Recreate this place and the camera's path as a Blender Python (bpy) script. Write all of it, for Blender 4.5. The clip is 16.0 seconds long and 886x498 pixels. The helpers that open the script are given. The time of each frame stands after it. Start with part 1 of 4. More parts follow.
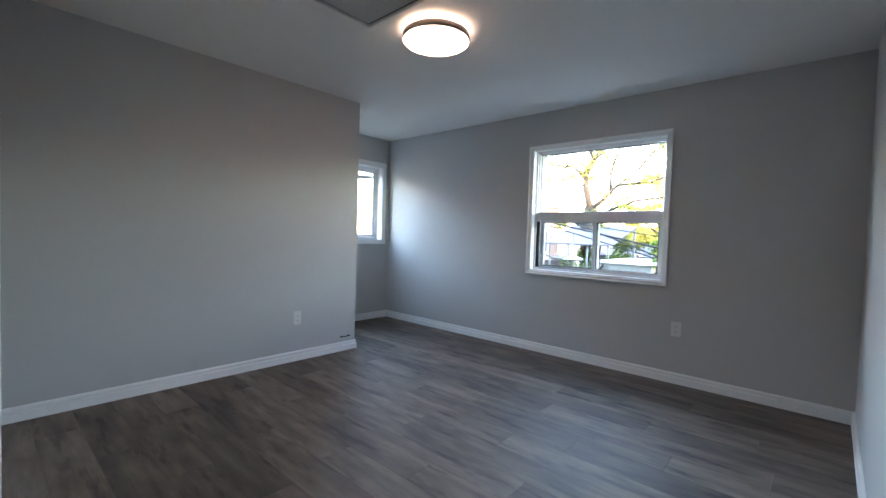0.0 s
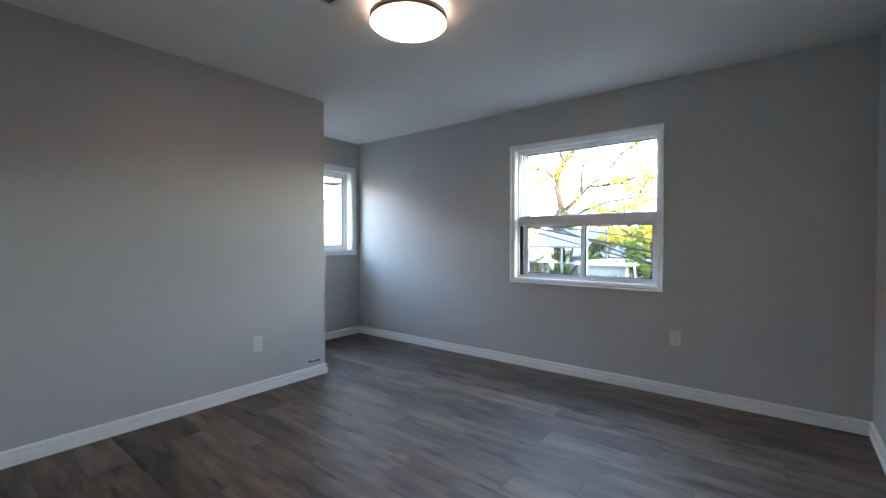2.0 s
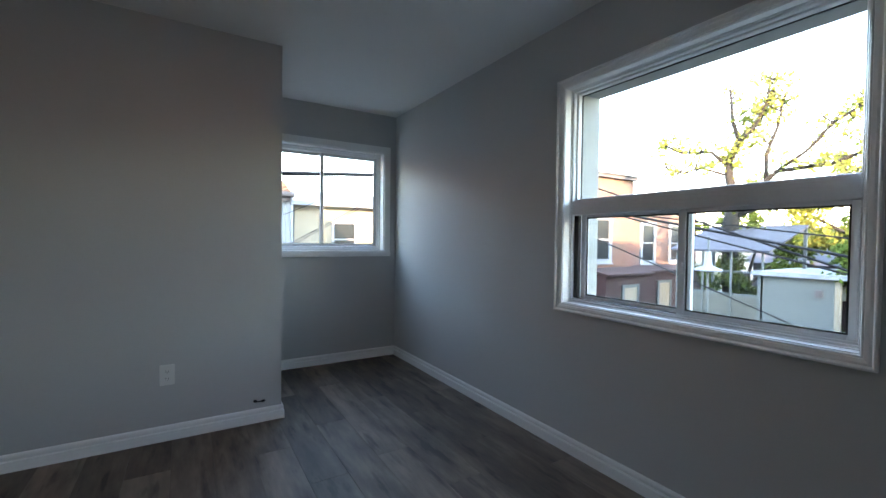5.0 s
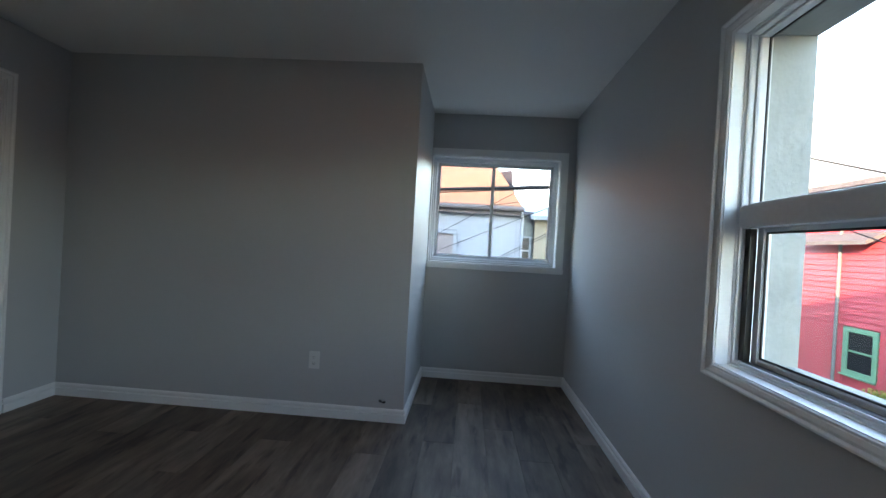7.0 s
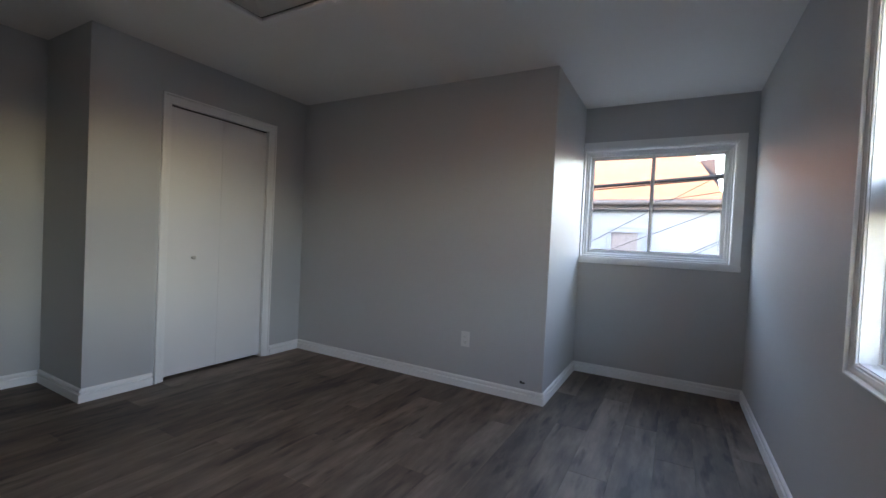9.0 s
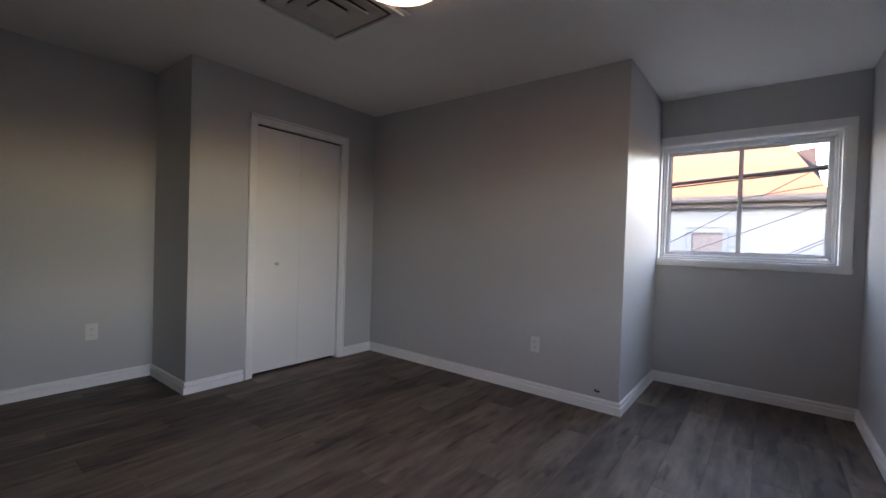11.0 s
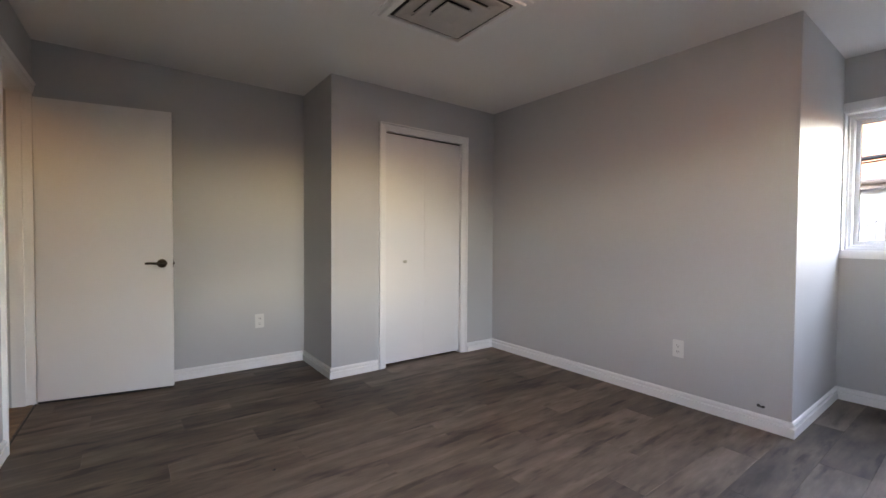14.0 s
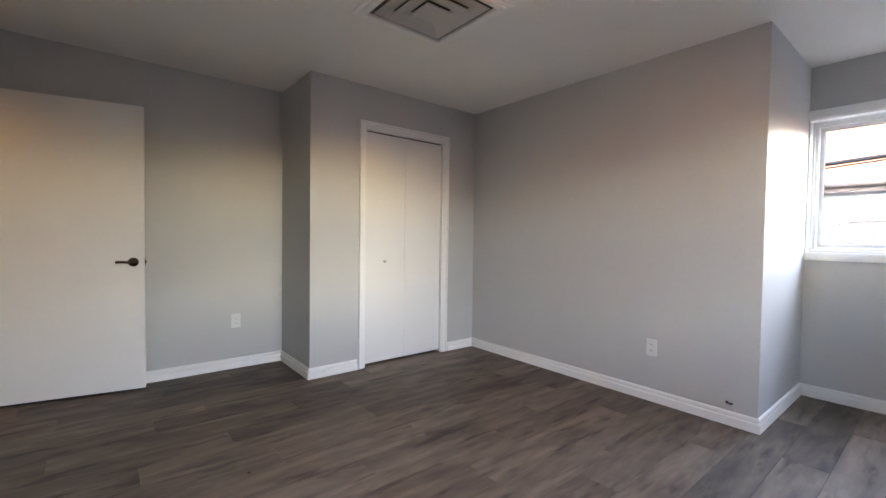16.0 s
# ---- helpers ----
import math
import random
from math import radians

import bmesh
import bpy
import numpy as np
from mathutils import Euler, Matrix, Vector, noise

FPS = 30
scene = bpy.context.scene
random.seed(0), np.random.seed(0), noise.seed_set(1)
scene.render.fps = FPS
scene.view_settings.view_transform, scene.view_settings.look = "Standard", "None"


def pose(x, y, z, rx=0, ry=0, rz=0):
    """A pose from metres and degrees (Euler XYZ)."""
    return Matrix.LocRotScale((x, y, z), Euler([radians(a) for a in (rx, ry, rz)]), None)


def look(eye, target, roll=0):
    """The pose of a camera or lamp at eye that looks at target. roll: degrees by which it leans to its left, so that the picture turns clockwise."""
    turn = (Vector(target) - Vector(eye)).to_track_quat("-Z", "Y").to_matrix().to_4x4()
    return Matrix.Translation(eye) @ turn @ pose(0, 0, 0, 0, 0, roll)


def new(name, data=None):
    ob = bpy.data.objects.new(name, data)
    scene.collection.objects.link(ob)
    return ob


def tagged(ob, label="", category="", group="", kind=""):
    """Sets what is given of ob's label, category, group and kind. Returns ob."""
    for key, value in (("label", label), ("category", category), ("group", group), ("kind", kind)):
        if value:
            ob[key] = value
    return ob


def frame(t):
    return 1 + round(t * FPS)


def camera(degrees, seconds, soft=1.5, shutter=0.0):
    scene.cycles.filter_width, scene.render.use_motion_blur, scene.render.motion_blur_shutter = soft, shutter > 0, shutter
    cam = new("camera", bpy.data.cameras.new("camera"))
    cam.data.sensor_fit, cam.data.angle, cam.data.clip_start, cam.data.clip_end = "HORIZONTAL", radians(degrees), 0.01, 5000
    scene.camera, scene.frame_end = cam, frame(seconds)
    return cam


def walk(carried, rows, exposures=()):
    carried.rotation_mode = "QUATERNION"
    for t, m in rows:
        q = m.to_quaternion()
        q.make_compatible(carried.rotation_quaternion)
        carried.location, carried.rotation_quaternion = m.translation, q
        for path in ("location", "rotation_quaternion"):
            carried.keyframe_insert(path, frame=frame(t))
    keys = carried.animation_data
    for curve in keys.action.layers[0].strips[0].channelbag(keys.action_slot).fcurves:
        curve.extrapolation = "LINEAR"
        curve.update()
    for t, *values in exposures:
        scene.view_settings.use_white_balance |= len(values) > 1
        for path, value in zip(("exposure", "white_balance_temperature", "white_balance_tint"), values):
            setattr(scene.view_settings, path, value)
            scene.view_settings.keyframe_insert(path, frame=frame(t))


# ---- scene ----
cam = camera(93.3, 16.0)
PATH = [
    (0, (0.119, -0.132, 1.159), (-1.213, 1.359, 1.092), 1.8),
    (0.5, (0.125, -0.117, 1.162), (-1.158, 1.416, 1.095), 1.6),
    (1, (0.074, -0.111, 1.171), (-1.209, 1.423, 1.108), 1.6),
    (1.5, (0.001, -0.038, 1.179), (-1.279, 1.498, 1.137), 0.9),
    (2, (-0.153, 0.1, 1.186), (-1.384, 1.676, 1.148), -0.0),
    (2.5, (-0.245, 0.317, 1.18), (-1.47, 1.897, 1.155), -0.0),
    (3, (-0.349, 0.598, 1.199), (-1.615, 2.146, 1.165), 0.4),
    (3.5, (-0.385, 0.872, 1.184), (-1.735, 2.348, 1.177), 0.6),
    (5.8, (-0.427, 2.289, 1.185), (-2.321, 2.929, 1.12), 1.6),
    (6, (-0.435, 2.362, 1.196), (-2.365, 2.88, 1.133), 2.1),
    (6.5, (-0.48, 2.574, 1.205), (-2.467, 2.794, 1.146), 3.2),
    (7, (-0.497, 2.776, 1.206), (-2.493, 2.656, 1.194), 3.3),
    (7.5, (-0.444, 2.924, 1.206), (-2.413, 2.569, 1.204), 2.8),
    (8, (-0.396, 3.08, 1.227), (-2.296, 2.458, 1.176), 2.5),
    (8.5, (-0.352, 3.166, 1.179), (-2.171, 2.334, 1.133), 2.4),
    (9, (-0.319, 3.184, 1.156), (-2.067, 2.213, 1.112), 2.8),
    (11.5, (-0.285, 3.15, 1.148), (-1.816, 1.863, 1.116), 1.6),
    (12, (-0.271, 3.13, 1.151), (-1.735, 1.768, 1.113), 1.6),
    (12.5, (-0.276, 3.124, 1.147), (-1.673, 1.694, 1.1), 1.4),
    (13, (-0.271, 3.121, 1.146), (-1.598, 1.625, 1.095), 1.2),
    (13.5, (-0.263, 3.108, 1.14), (-1.523, 1.556, 1.088), 0.7),
    (14, (-0.261, 3.105, 1.134), (-1.456, 1.502, 1.083), 0.4),
    (14.5, (-0.262, 3.109, 1.144), (-1.409, 1.471, 1.084), 0.3),
    (15, (-0.248, 3.104, 1.143), (-1.385, 1.459, 1.083), 0.4),
    (15.5, (-0.249, 3.104, 1.151), (-1.419, 1.483, 1.086), 0.7),
    (16, (-0.272, 3.118, 1.148), (-1.534, 1.568, 1.089), 0.8),
]

EXPOSURES = [(0.0, 5.86, 7200, 16), (2.5, 5.76, 7350, 17), (3.5, 5.29, 7350, 17), (6.0, 4.74, 7050, 13), (7.5, 4.51, 7200, 15), (8.0, 4.61, 7300, 18), (9.0, 5.06, 7750, 23),
             (11.5, 4.95, 8450, 31), (12.5, 5.52, 8700, 31), (14.0, 6.02, 9050, 31), (14.5, 6.23, 9050, 30), (15.0, 6.29, 9050, 29), (16.0, 6.33, 8850, 29)]
walk(cam, [(t, look(eye, target, roll)) for t, eye, target, roll in PATH], EXPOSURES)

# ---- world, sun, lights ----
SUN_TO = Vector((0.80, -0.55, 0.24)).normalized()
world = bpy.data.worlds.new("sky")
scene.world = world
world.use_nodes = True
wn = world.node_tree.nodes
sky = wn.new("ShaderNodeTexSky")
sky.sky_type = "NISHITA"
sky.sun_disc = False
sky.sun_elevation = math.asin(SUN_TO.z)
sky.sun_rotation = math.atan2(SUN_TO.x, SUN_TO.y)
sky.air_density, sky.dust_density, sky.ozone_density = 1.0, 0.4, 1.0
wn["Background"].inputs["Strength"].default_value = 0.15
world.node_tree.links.new(sky.outputs["Color"], wn["Background"].inputs["Color"])

sun = new("sun", bpy.data.lights.new("sun", "SUN"))
sun.data.energy, sun.data.angle, sun.data.color = 1.6, radians(0.5), (1.0, 0.68, 0.44)
sun.matrix_world = look((0, 0, 30), Vector((0, 0, 30)) - SUN_TO)

ROOM_LAMP, HALL_LAMP = 0.29, 0.10
WARM = (1.0, 0.73, 0.57)


# ---- materials ----
def material(name, colour, rough=0.6, metal=0.0, vary=0.06, scale=4.0, grain=120.0, bump=0.03, spec=0.5):
    """A plain surface with soft large stains, fine grain and a little relief."""
    m = bpy.data.materials.new(name)
    m.use_nodes = True
    nt = m.node_tree
    p = nt.nodes["Principled BSDF"]
    tc = nt.nodes.new("ShaderNodeTexCoord")
    big = nt.nodes.new("ShaderNodeTexNoise")
    big.inputs["Scale"].default_value, big.inputs["Detail"].default_value = scale, 4
    fine = nt.nodes.new("ShaderNodeTexNoise")
    fine.inputs["Scale"].default_value, fine.inputs["Detail"].default_value = grain, 3
    add = nt.nodes.new("ShaderNodeMath")
    add.operation = "ADD"
    ramp = nt.nodes.new("ShaderNodeValToRGB")
    lo = [max(0, c * (1 - vary)) for c in colour]
    hi = [min(1, c * (1 + vary)) for c in colour]
    ramp.color_ramp.elements[0].position, ramp.color_ramp.elements[1].position = 0.35, 0.65
    ramp.color_ramp.elements[0].color, ramp.color_ramp.elements[1].color = (*lo, 1), (*hi, 1)
    half = nt.nodes.new("ShaderNodeMath")
    half.operation = "MULTIPLY"
    half.inputs[1].default_value = 0.5
    L = nt.links.new
    L(tc.outputs["Object"], big.inputs["Vector"]), L(tc.outputs["Object"], fine.inputs["Vector"])
    L(big.outputs["Fac"], add.inputs[0]), L(fine.outputs["Fac"], add.inputs[1])
    L(add.outputs[0], half.inputs[0]), L(half.outputs[0], ramp.inputs["Fac"])
    L(ramp.outputs["Color"], p.inputs["Base Color"])
    p.inputs["Roughness"].default_value, p.inputs["Metallic"].default_value = rough, metal
    p.inputs["Specular IOR Level"].default_value = spec
    b = nt.nodes.new("ShaderNodeBump")
    b.inputs["Strength"].default_value, b.inputs["Distance"].default_value = bump, 0.01
    L(fine.outputs["Fac"], b.inputs["Height"]), L(b.outputs["Normal"], p.inputs["Normal"])
    return m


def plank_material(name, dark, light, warm):
    """Laminate boards: each board its own tone, long grain along x, soft cloudy patches."""
    m = bpy.data.materials.new(name)
    m.use_nodes = True
    nt, L = m.node_tree, m.node_tree.links.new
    N = nt.nodes.new
    p = nt.nodes["Principled BSDF"]
    tc, info = N("ShaderNodeTexCoord"), N("ShaderNodeObjectInfo")
    mul = N("ShaderNodeVectorMath")
    mul.operation = "SCALE"
    mul.inputs[0].default_value = (37.0, 11.0, 5.0)
    L(info.outputs["Random"], mul.inputs["Scale"])
    off = N("ShaderNodeVectorMath")
    L(tc.outputs["Object"], off.inputs[0]), L(mul.outputs[0], off.inputs[1])

    def noise_at(sx, sy, scale, detail, rough=0.55):
        mp = N("ShaderNodeMapping")
        mp.inputs["Scale"].default_value = (sx, sy, 1)
        n = N("ShaderNodeTexNoise")
        n.inputs["Scale"].default_value, n.inputs["Detail"].default_value = scale, detail
        n.inputs["Roughness"].default_value = rough
        L(off.outputs[0], mp.inputs["Vector"]), L(mp.outputs[0], n.inputs["Vector"])
        return n.outputs["Fac"]

    cloud, streak, fibre = noise_at(1.3, 5.2, 1.9, 5, 0.58), noise_at(1.1, 14, 2.0, 6, 0.62), noise_at(3, 80, 4, 3)

    def mix(a, b, op, k=None):
        n = N("ShaderNodeMath")
        n.operation = op
        L(a, n.inputs[0])
        if k is None:
            L(b, n.inputs[1])
        else:
            n.inputs[1].default_value = k
        return n.outputs[0]

    v = mix(mix(cloud, None, "MULTIPLY", 0.74), mix(streak, None, "MULTIPLY", 0.26), "ADD")
    v = mix(v, mix(fibre, None, "MULTIPLY", 0.09), "ADD")
    v = mix(v, mix(info.outputs["Random"], None, "MULTIPLY", 0.20), "ADD")
    # scattered knots and dark smudges drawn out along the grain
    knot = N("ShaderNodeMapRange")
    knot.inputs["From Min"].default_value, knot.inputs["From Max"].default_value = 0.56, 0.76
    knot.inputs["To Min"].default_value, knot.inputs["To Max"].default_value = 0.0, 0.30
    L(noise_at(1.3, 6.5, 2.2, 3, 0.55), knot.inputs["Value"])
    v = mix(v, knot.outputs[0], "SUBTRACT")
    ramp = N("ShaderNodeValToRGB")
    e = ramp.color_ramp.elements
    e[0].position, e[0].color = 0.40, (*dark, 1)
    e[1].position, e[1].color = 0.88, (*light, 1)
    mid = e.new(0.62)
    mid.color = (*warm, 1)
    L(v, ramp.inputs["Fac"]), L(ramp.outputs["Color"], p.inputs["Base Color"])
    rr = N("ShaderNodeMapRange")
    rr.inputs["To Min"].default_value, rr.inputs["To Max"].default_value = 0.54, 0.70
    L(streak, rr.inputs["Value"]), L(rr.outputs[0], p.inputs["Roughness"])
    b = N("ShaderNodeBump")
    b.inputs["Strength"].default_value, b.inputs["Distance"].default_value = 0.12, 0.004
    L(mix(streak, fibre, "ADD"), b.inputs["Height"]), L(b.outputs["Normal"], p.inputs["Normal"])
    p.inputs["Specular IOR Level"].default_value = 0.62
    return m


def emitter(name, colour, strength):
    m = bpy.data.materials.new(name)
    m.use_nodes = True
    p = m.node_tree.nodes["Principled BSDF"]
    p.inputs["Base Color"].default_value = (0.8, 0.8, 0.8, 1)
    p.inputs["Emission Color"].default_value = (*colour, 1)
    p.inputs["Emission Strength"].default_value = strength
    return m


def pane_material():
    m = bpy.data.materials.new("window glass")
    m.use_nodes = True
    nt = m.node_tree
    nt.nodes.remove(nt.nodes["Principled BSDF"])
    tr, gl, fr, mx = (nt.nodes.new("ShaderNode" + k) for k in ("BsdfTransparent", "BsdfGlossy", "LayerWeight", "MixShader"))
    pw, sc = nt.nodes.new("ShaderNodeMath"), nt.nodes.new("ShaderNodeMath")
    pw.operation, pw.inputs[1].default_value = "POWER", 5.0
    sc.operation, sc.inputs[1].default_value, sc.inputs[2].default_value = "MULTIPLY_ADD", 0.6, 0.02
    tr.inputs["Color"].default_value = (0.93, 0.95, 0.95, 1)
    gl.inputs["Roughness"].default_value = 0.02
    fr.inputs["Blend"].default_value = 0.5
    L = nt.links.new
    L(fr.outputs["Facing"], pw.inputs[0]), L(pw.outputs[0], sc.inputs[0]), L(sc.outputs[0], mx.inputs[0])
    L(tr.outputs[0], mx.inputs[1]), L(gl.outputs[0], mx.inputs[2])
    L(mx.outputs[0], nt.nodes["Material Output"].inputs["Surface"])
    return m


M_WALL = material("pale grey wall paint", (0.47, 0.475, 0.475), 0.48, vary=0.025, scale=1.2, grain=260, bump=0.04)
M_CEIL = material("flat white ceiling paint", (0.80, 0.79, 0.775), 0.8, vary=0.03, scale=1.0, grain=180, bump=0.05)
M_TRIM = material("white semi-gloss trim paint", (0.81, 0.81, 0.80), 0.45, vary=0.03, scale=5, grain=90, bump=0.02)
M_DOOR = material("white door paint", (0.77, 0.765, 0.755), 0.42, vary=0.025, scale=2, grain=200, bump=0.03)
M_VINYL = material("white window vinyl", (0.72, 0.73, 0.74), 0.45, vary=0.04, scale=8, grain=60, bump=0.01)
M_GASKET = material("black rubber seal", (0.015, 0.015, 0.016), 0.5, vary=0.2)
M_PLATE = material("white outlet plastic", (0.66, 0.66, 0.64), 0.3, vary=0.02, bump=0.0)
M_DARK = material("dark slot", (0.02, 0.02, 0.02), 0.7, vary=0.2)
M_NICKEL = material("brushed dark nickel", (0.15, 0.115, 0.09), 0.24, metal=1.0, vary=0.1, grain=300)
M_KNOB = material("satin nickel", (0.62, 0.60, 0.56), 0.3, metal=1.0, vary=0.08, grain=300)
M_VENT = material("white enamelled vent metal", (0.46, 0.43, 0.41), 0.4, vary=0.06, scale=9)
# dark colour stands in for the shade inside the vent
M_VENTDARK = material("unlit duct dark", (0.05, 0.044, 0.04), 0.8, vary=0.3)
M_BAND = material("bronze-grey lamp band", (0.30, 0.25, 0.22), 0.4, metal=0.4, vary=0.05)
M_LAMP = emitter("lamp diffuser", WARM, ROOM_LAMP)
M_HALO = emitter("lamp halo ring", WARM, ROOM_LAMP * 0.6)
M_HALL = emitter("hall lamp diffuser", (1.0, 0.58, 0.27), HALL_LAMP)
M_GLASS = pane_material()
M_PLANK = plank_material("grey laminate boards", (0.030, 0.021, 0.016), (0.235, 0.184, 0.146), (0.110, 0.080, 0.060))
M_HALLPLANK = plank_material("brown laminate boards", (0.09, 0.055, 0.032), (0.34, 0.22, 0.13), (0.21, 0.125, 0.068))
M_REVEAL = material("pale weathered render", (0.27, 0.275, 0.26), 0.85, vary=0.16, scale=5, grain=50, bump=0.25)
M_PIER = material("weathered grey parging", (0.21, 0.21, 0.19), 0.85, vary=0.2, scale=7, grain=60, bump=0.3)


# ---- mesh helpers ----
def box(bm, x0, x1, y0, y1, z0, z1, bevel=0.0):
    vs = [bm.verts.new((x, y, z)) for x in (x0, x1) for y in (y0, y1) for z in (z0, z1)]
    fs = [bm.faces.new([vs[k] for k in f]) for f in ((0, 1, 3, 2), (4, 6, 7, 5), (0, 4, 5, 1), (2, 3, 7, 6), (0, 2, 6, 4), (1, 5, 7, 3))]
    if bevel:
        es = list({e for f in fs for e in f.edges})
        bmesh.ops.bevel(bm, geom=es, offset=bevel, segments=2, affect="EDGES")
    return bm


def boxes(*rows):
    bm = bmesh.new()
    for r in rows:
        box(bm, *r)
    return bm


def mesh_of(name, bm, mat):
    bmesh.ops.recalc_face_normals(bm, faces=bm.faces)
    me = bpy.data.meshes.new(name)
    bm.to_mesh(me)
    bm.free()
    me.materials.append(mat)
    return me


def part(name, bm, mat, parent=None, label="", smooth=False):
    me = mesh_of(name, bm, mat)
    if smooth:
        for p in me.polygons:
            p.use_smooth = True
    ob = new(name, me)
    ob.parent = parent
    if label:
        ob["label"] = label
    return ob


def structure(name, bm, mat, label, m=None):
    ob = tagged(part(name, bm, mat), label, kind="structure")
    if m is not None:
        ob.matrix_world = m
    return ob


def empty(name, label, category, m=None, group="", kind=""):
    ob = new(name)
    ob.empty_display_size = 0.1
    if m is not None:
        ob.matrix_world = m
    return tagged(ob, label, category, group, kind)


def disc(bm, r, z0, z1, n=48, cx=0.0, cy=0.0, r1=None, cap0=True, cap1=True):
    """A ring or drum round the z axis."""
    r1 = r if r1 is None else r1
    a = [bm.verts.new((cx + r * math.cos(k * math.tau / n), cy + r * math.sin(k * math.tau / n), z0)) for k in range(n)]
    b = [bm.verts.new((cx + r1 * math.cos(k * math.tau / n), cy + r1 * math.sin(k * math.tau / n), z1)) for k in range(n)]
    for k in range(n):
        bm.faces.new((a[k], a[(k + 1) % n], b[(k + 1) % n], b[k]))
    if cap0:
        bm.faces.new(a)
    if cap1:
        bm.faces.new(b)
    return bm


def lathe(profile, n=32):
    """Spins (r, z) pairs round the z axis."""
    bm = bmesh.new()
    rings = []
    for r, z in profile:
        if r < 1e-5:
            rings.append([bm.verts.new((0, 0, z))])
        else:
            rings.append([bm.verts.new((r * math.cos(k * math.tau / n), r * math.sin(k * math.tau / n), z)) for k in range(n)])
    for a, b in zip(rings, rings[1:]):
        for k in range(n):
            q = [a[k % len(a)], a[(k + 1) % len(a)], b[(k + 1) % len(b)], b[k % len(b)]]
            q = list(dict.fromkeys(q))
            if len(q) > 2:
                bm.faces.new(q)
    return bm


def tube(points, r, n=8, r_end=None):
    """A round bar along points, tapering to r_end."""
    bm = bmesh.new()
    rings = []
    r_end = r if r_end is None else r_end
    pts = [Vector(p) for p in points]
    for i, p in enumerate(pts):
        d = (pts[min(i + 1, len(pts) - 1)] - pts[max(i - 1, 0)]).normalized()
        u = d.orthogonal().normalized()
        w = d.cross(u)
        rad = r + (r_end - r) * i / max(1, len(pts) - 1)
        rings.append([bm.verts.new(p + rad * (u * math.cos(k * math.tau / n) + w * math.sin(k * math.tau / n))) for k in range(n)])
    for a, b in zip(rings, rings[1:]):
        q = min(range(n), key=lambda s: sum((a[k].co - b[(k + s) % n].co).length for k in range(n)))
        for k in range(n):
            bm.faces.new((a[k], a[(k + 1) % n], b[(k + 1 + q) % n], b[(k + q) % n]))
    bm.faces.new(rings[0]), bm.faces.new(rings[-1])
    return bm


def frame_of(rect, profile):
    """A mitred frame round rect (x0, x1, z0, z1), on the plane y = 0. The profile lists (inward, out) from the outer edge; out goes to -y."""
    bm = bmesh.new()
    x0, x1, z0, z1 = rect
    rings = [[bm.verts.new(c) for c in ((x0 + d, -h, z0 + d), (x1 - d, -h, z0 + d), (x1 - d, -h, z1 - d), (x0 + d, -h, z1 - d))] for d, h in profile]
    rings.append(rings[0])
    for a, b in zip(rings, rings[1:]):
        for k in range(4):
            bm.faces.new((a[k], a[(k + 1) % 4], b[(k + 1) % 4], b[k]))
    return bm


def run_profile(points, profile, closed_ends=True):
    """Runs a skirting profile of (out, up) along a plan line; out lies to the line's right. Corners are mitred."""
    bm = bmesh.new()
    pts = [Vector((p[0], p[1])) for p in points]
    rings = []
    for i, p in enumerate(pts):
        d0 = (p - pts[i - 1]).normalized() if i else (pts[1] - p).normalized()
        d1 = (pts[i + 1] - p).normalized() if i < len(pts) - 1 else d0
        n0, n1 = Vector((d0.y, -d0.x)), Vector((d1.y, -d1.x))
        b = (n0 + n1) / max(0.2, 1 + n0.dot(n1))
        rings.append([bm.verts.new((p.x + b.x * o, p.y + b.y * o, u)) for o, u in profile])
    for a, b in zip(rings, rings[1:]):
        for k in range(len(profile)):
            bm.faces.new((a[k], a[(k + 1) % len(profile)], b[(k + 1) % len(profile)], b[k]))
    bm.faces.new(rings[0]), bm.faces.new(rings[-1])
    return bm


# ---- the room's plan ----
H = 2.427                      # ceiling
XW, XA = -3.298, -4.338        # outlet wall, end wall of the alcove
YN, YR = 3.698, 2.400          # window wall, return of the alcove
YC, YB = -0.096, -0.756        # closet wall, back wall behind the door
XP = -1.538                    # side of the closet projection
EAST = pose(0.274, 0, 0, 0, 0, -1.25)  # the doorway wall, a little out of square
DOOR = (-0.762, 0.006, 2.082)  # the doorway along that wall, and its head
W1 = (-2.088, -0.840, 0.831, 2.049)
W2 = (2.402, 3.572, 1.062, 2.046)
CL = (-2.885, -2.020, 2.070)
T = 0.28


def east(y, out=0.0):
    """A point of the doorway wall's face; out goes into the room."""
    p = EAST @ Vector((-out, y, 0))
    return (p.x, p.y)


structure("wall_north", boxes(
    (XA - T, W1[0], YN, YN + T, -0.03, H + 0.05), (W1[1], 0.60, YN, YN + T, -0.03, H + 0.05),
    (W1[0], W1[1], YN, YN + T, -0.03, W1[2]), (W1[0], W1[1], YN, YN + T, W1[3], H + 0.05)), M_WALL, "pale grey painted window wall")
structure("wall_west", boxes(
    (XA - 0.16, XA, YR - 0.3, W2[0], -0.03, H + 0.05), (XA - 0.16, XA, W2[1], YN, -0.03, H + 0.05),
    (XA - 0.16, XA, W2[0], W2[1], -0.03, W2[2]), (XA - 0.16, XA, W2[0], W2[1], W2[3], H + 0.05)), M_WALL, "pale grey painted end wall of the alcove")
structure("wall_outlet", boxes((XA, XW, YB - 0.1, YR, -0.03, H + 0.05)), M_WALL, "pale grey painted wall block beside the alcove")
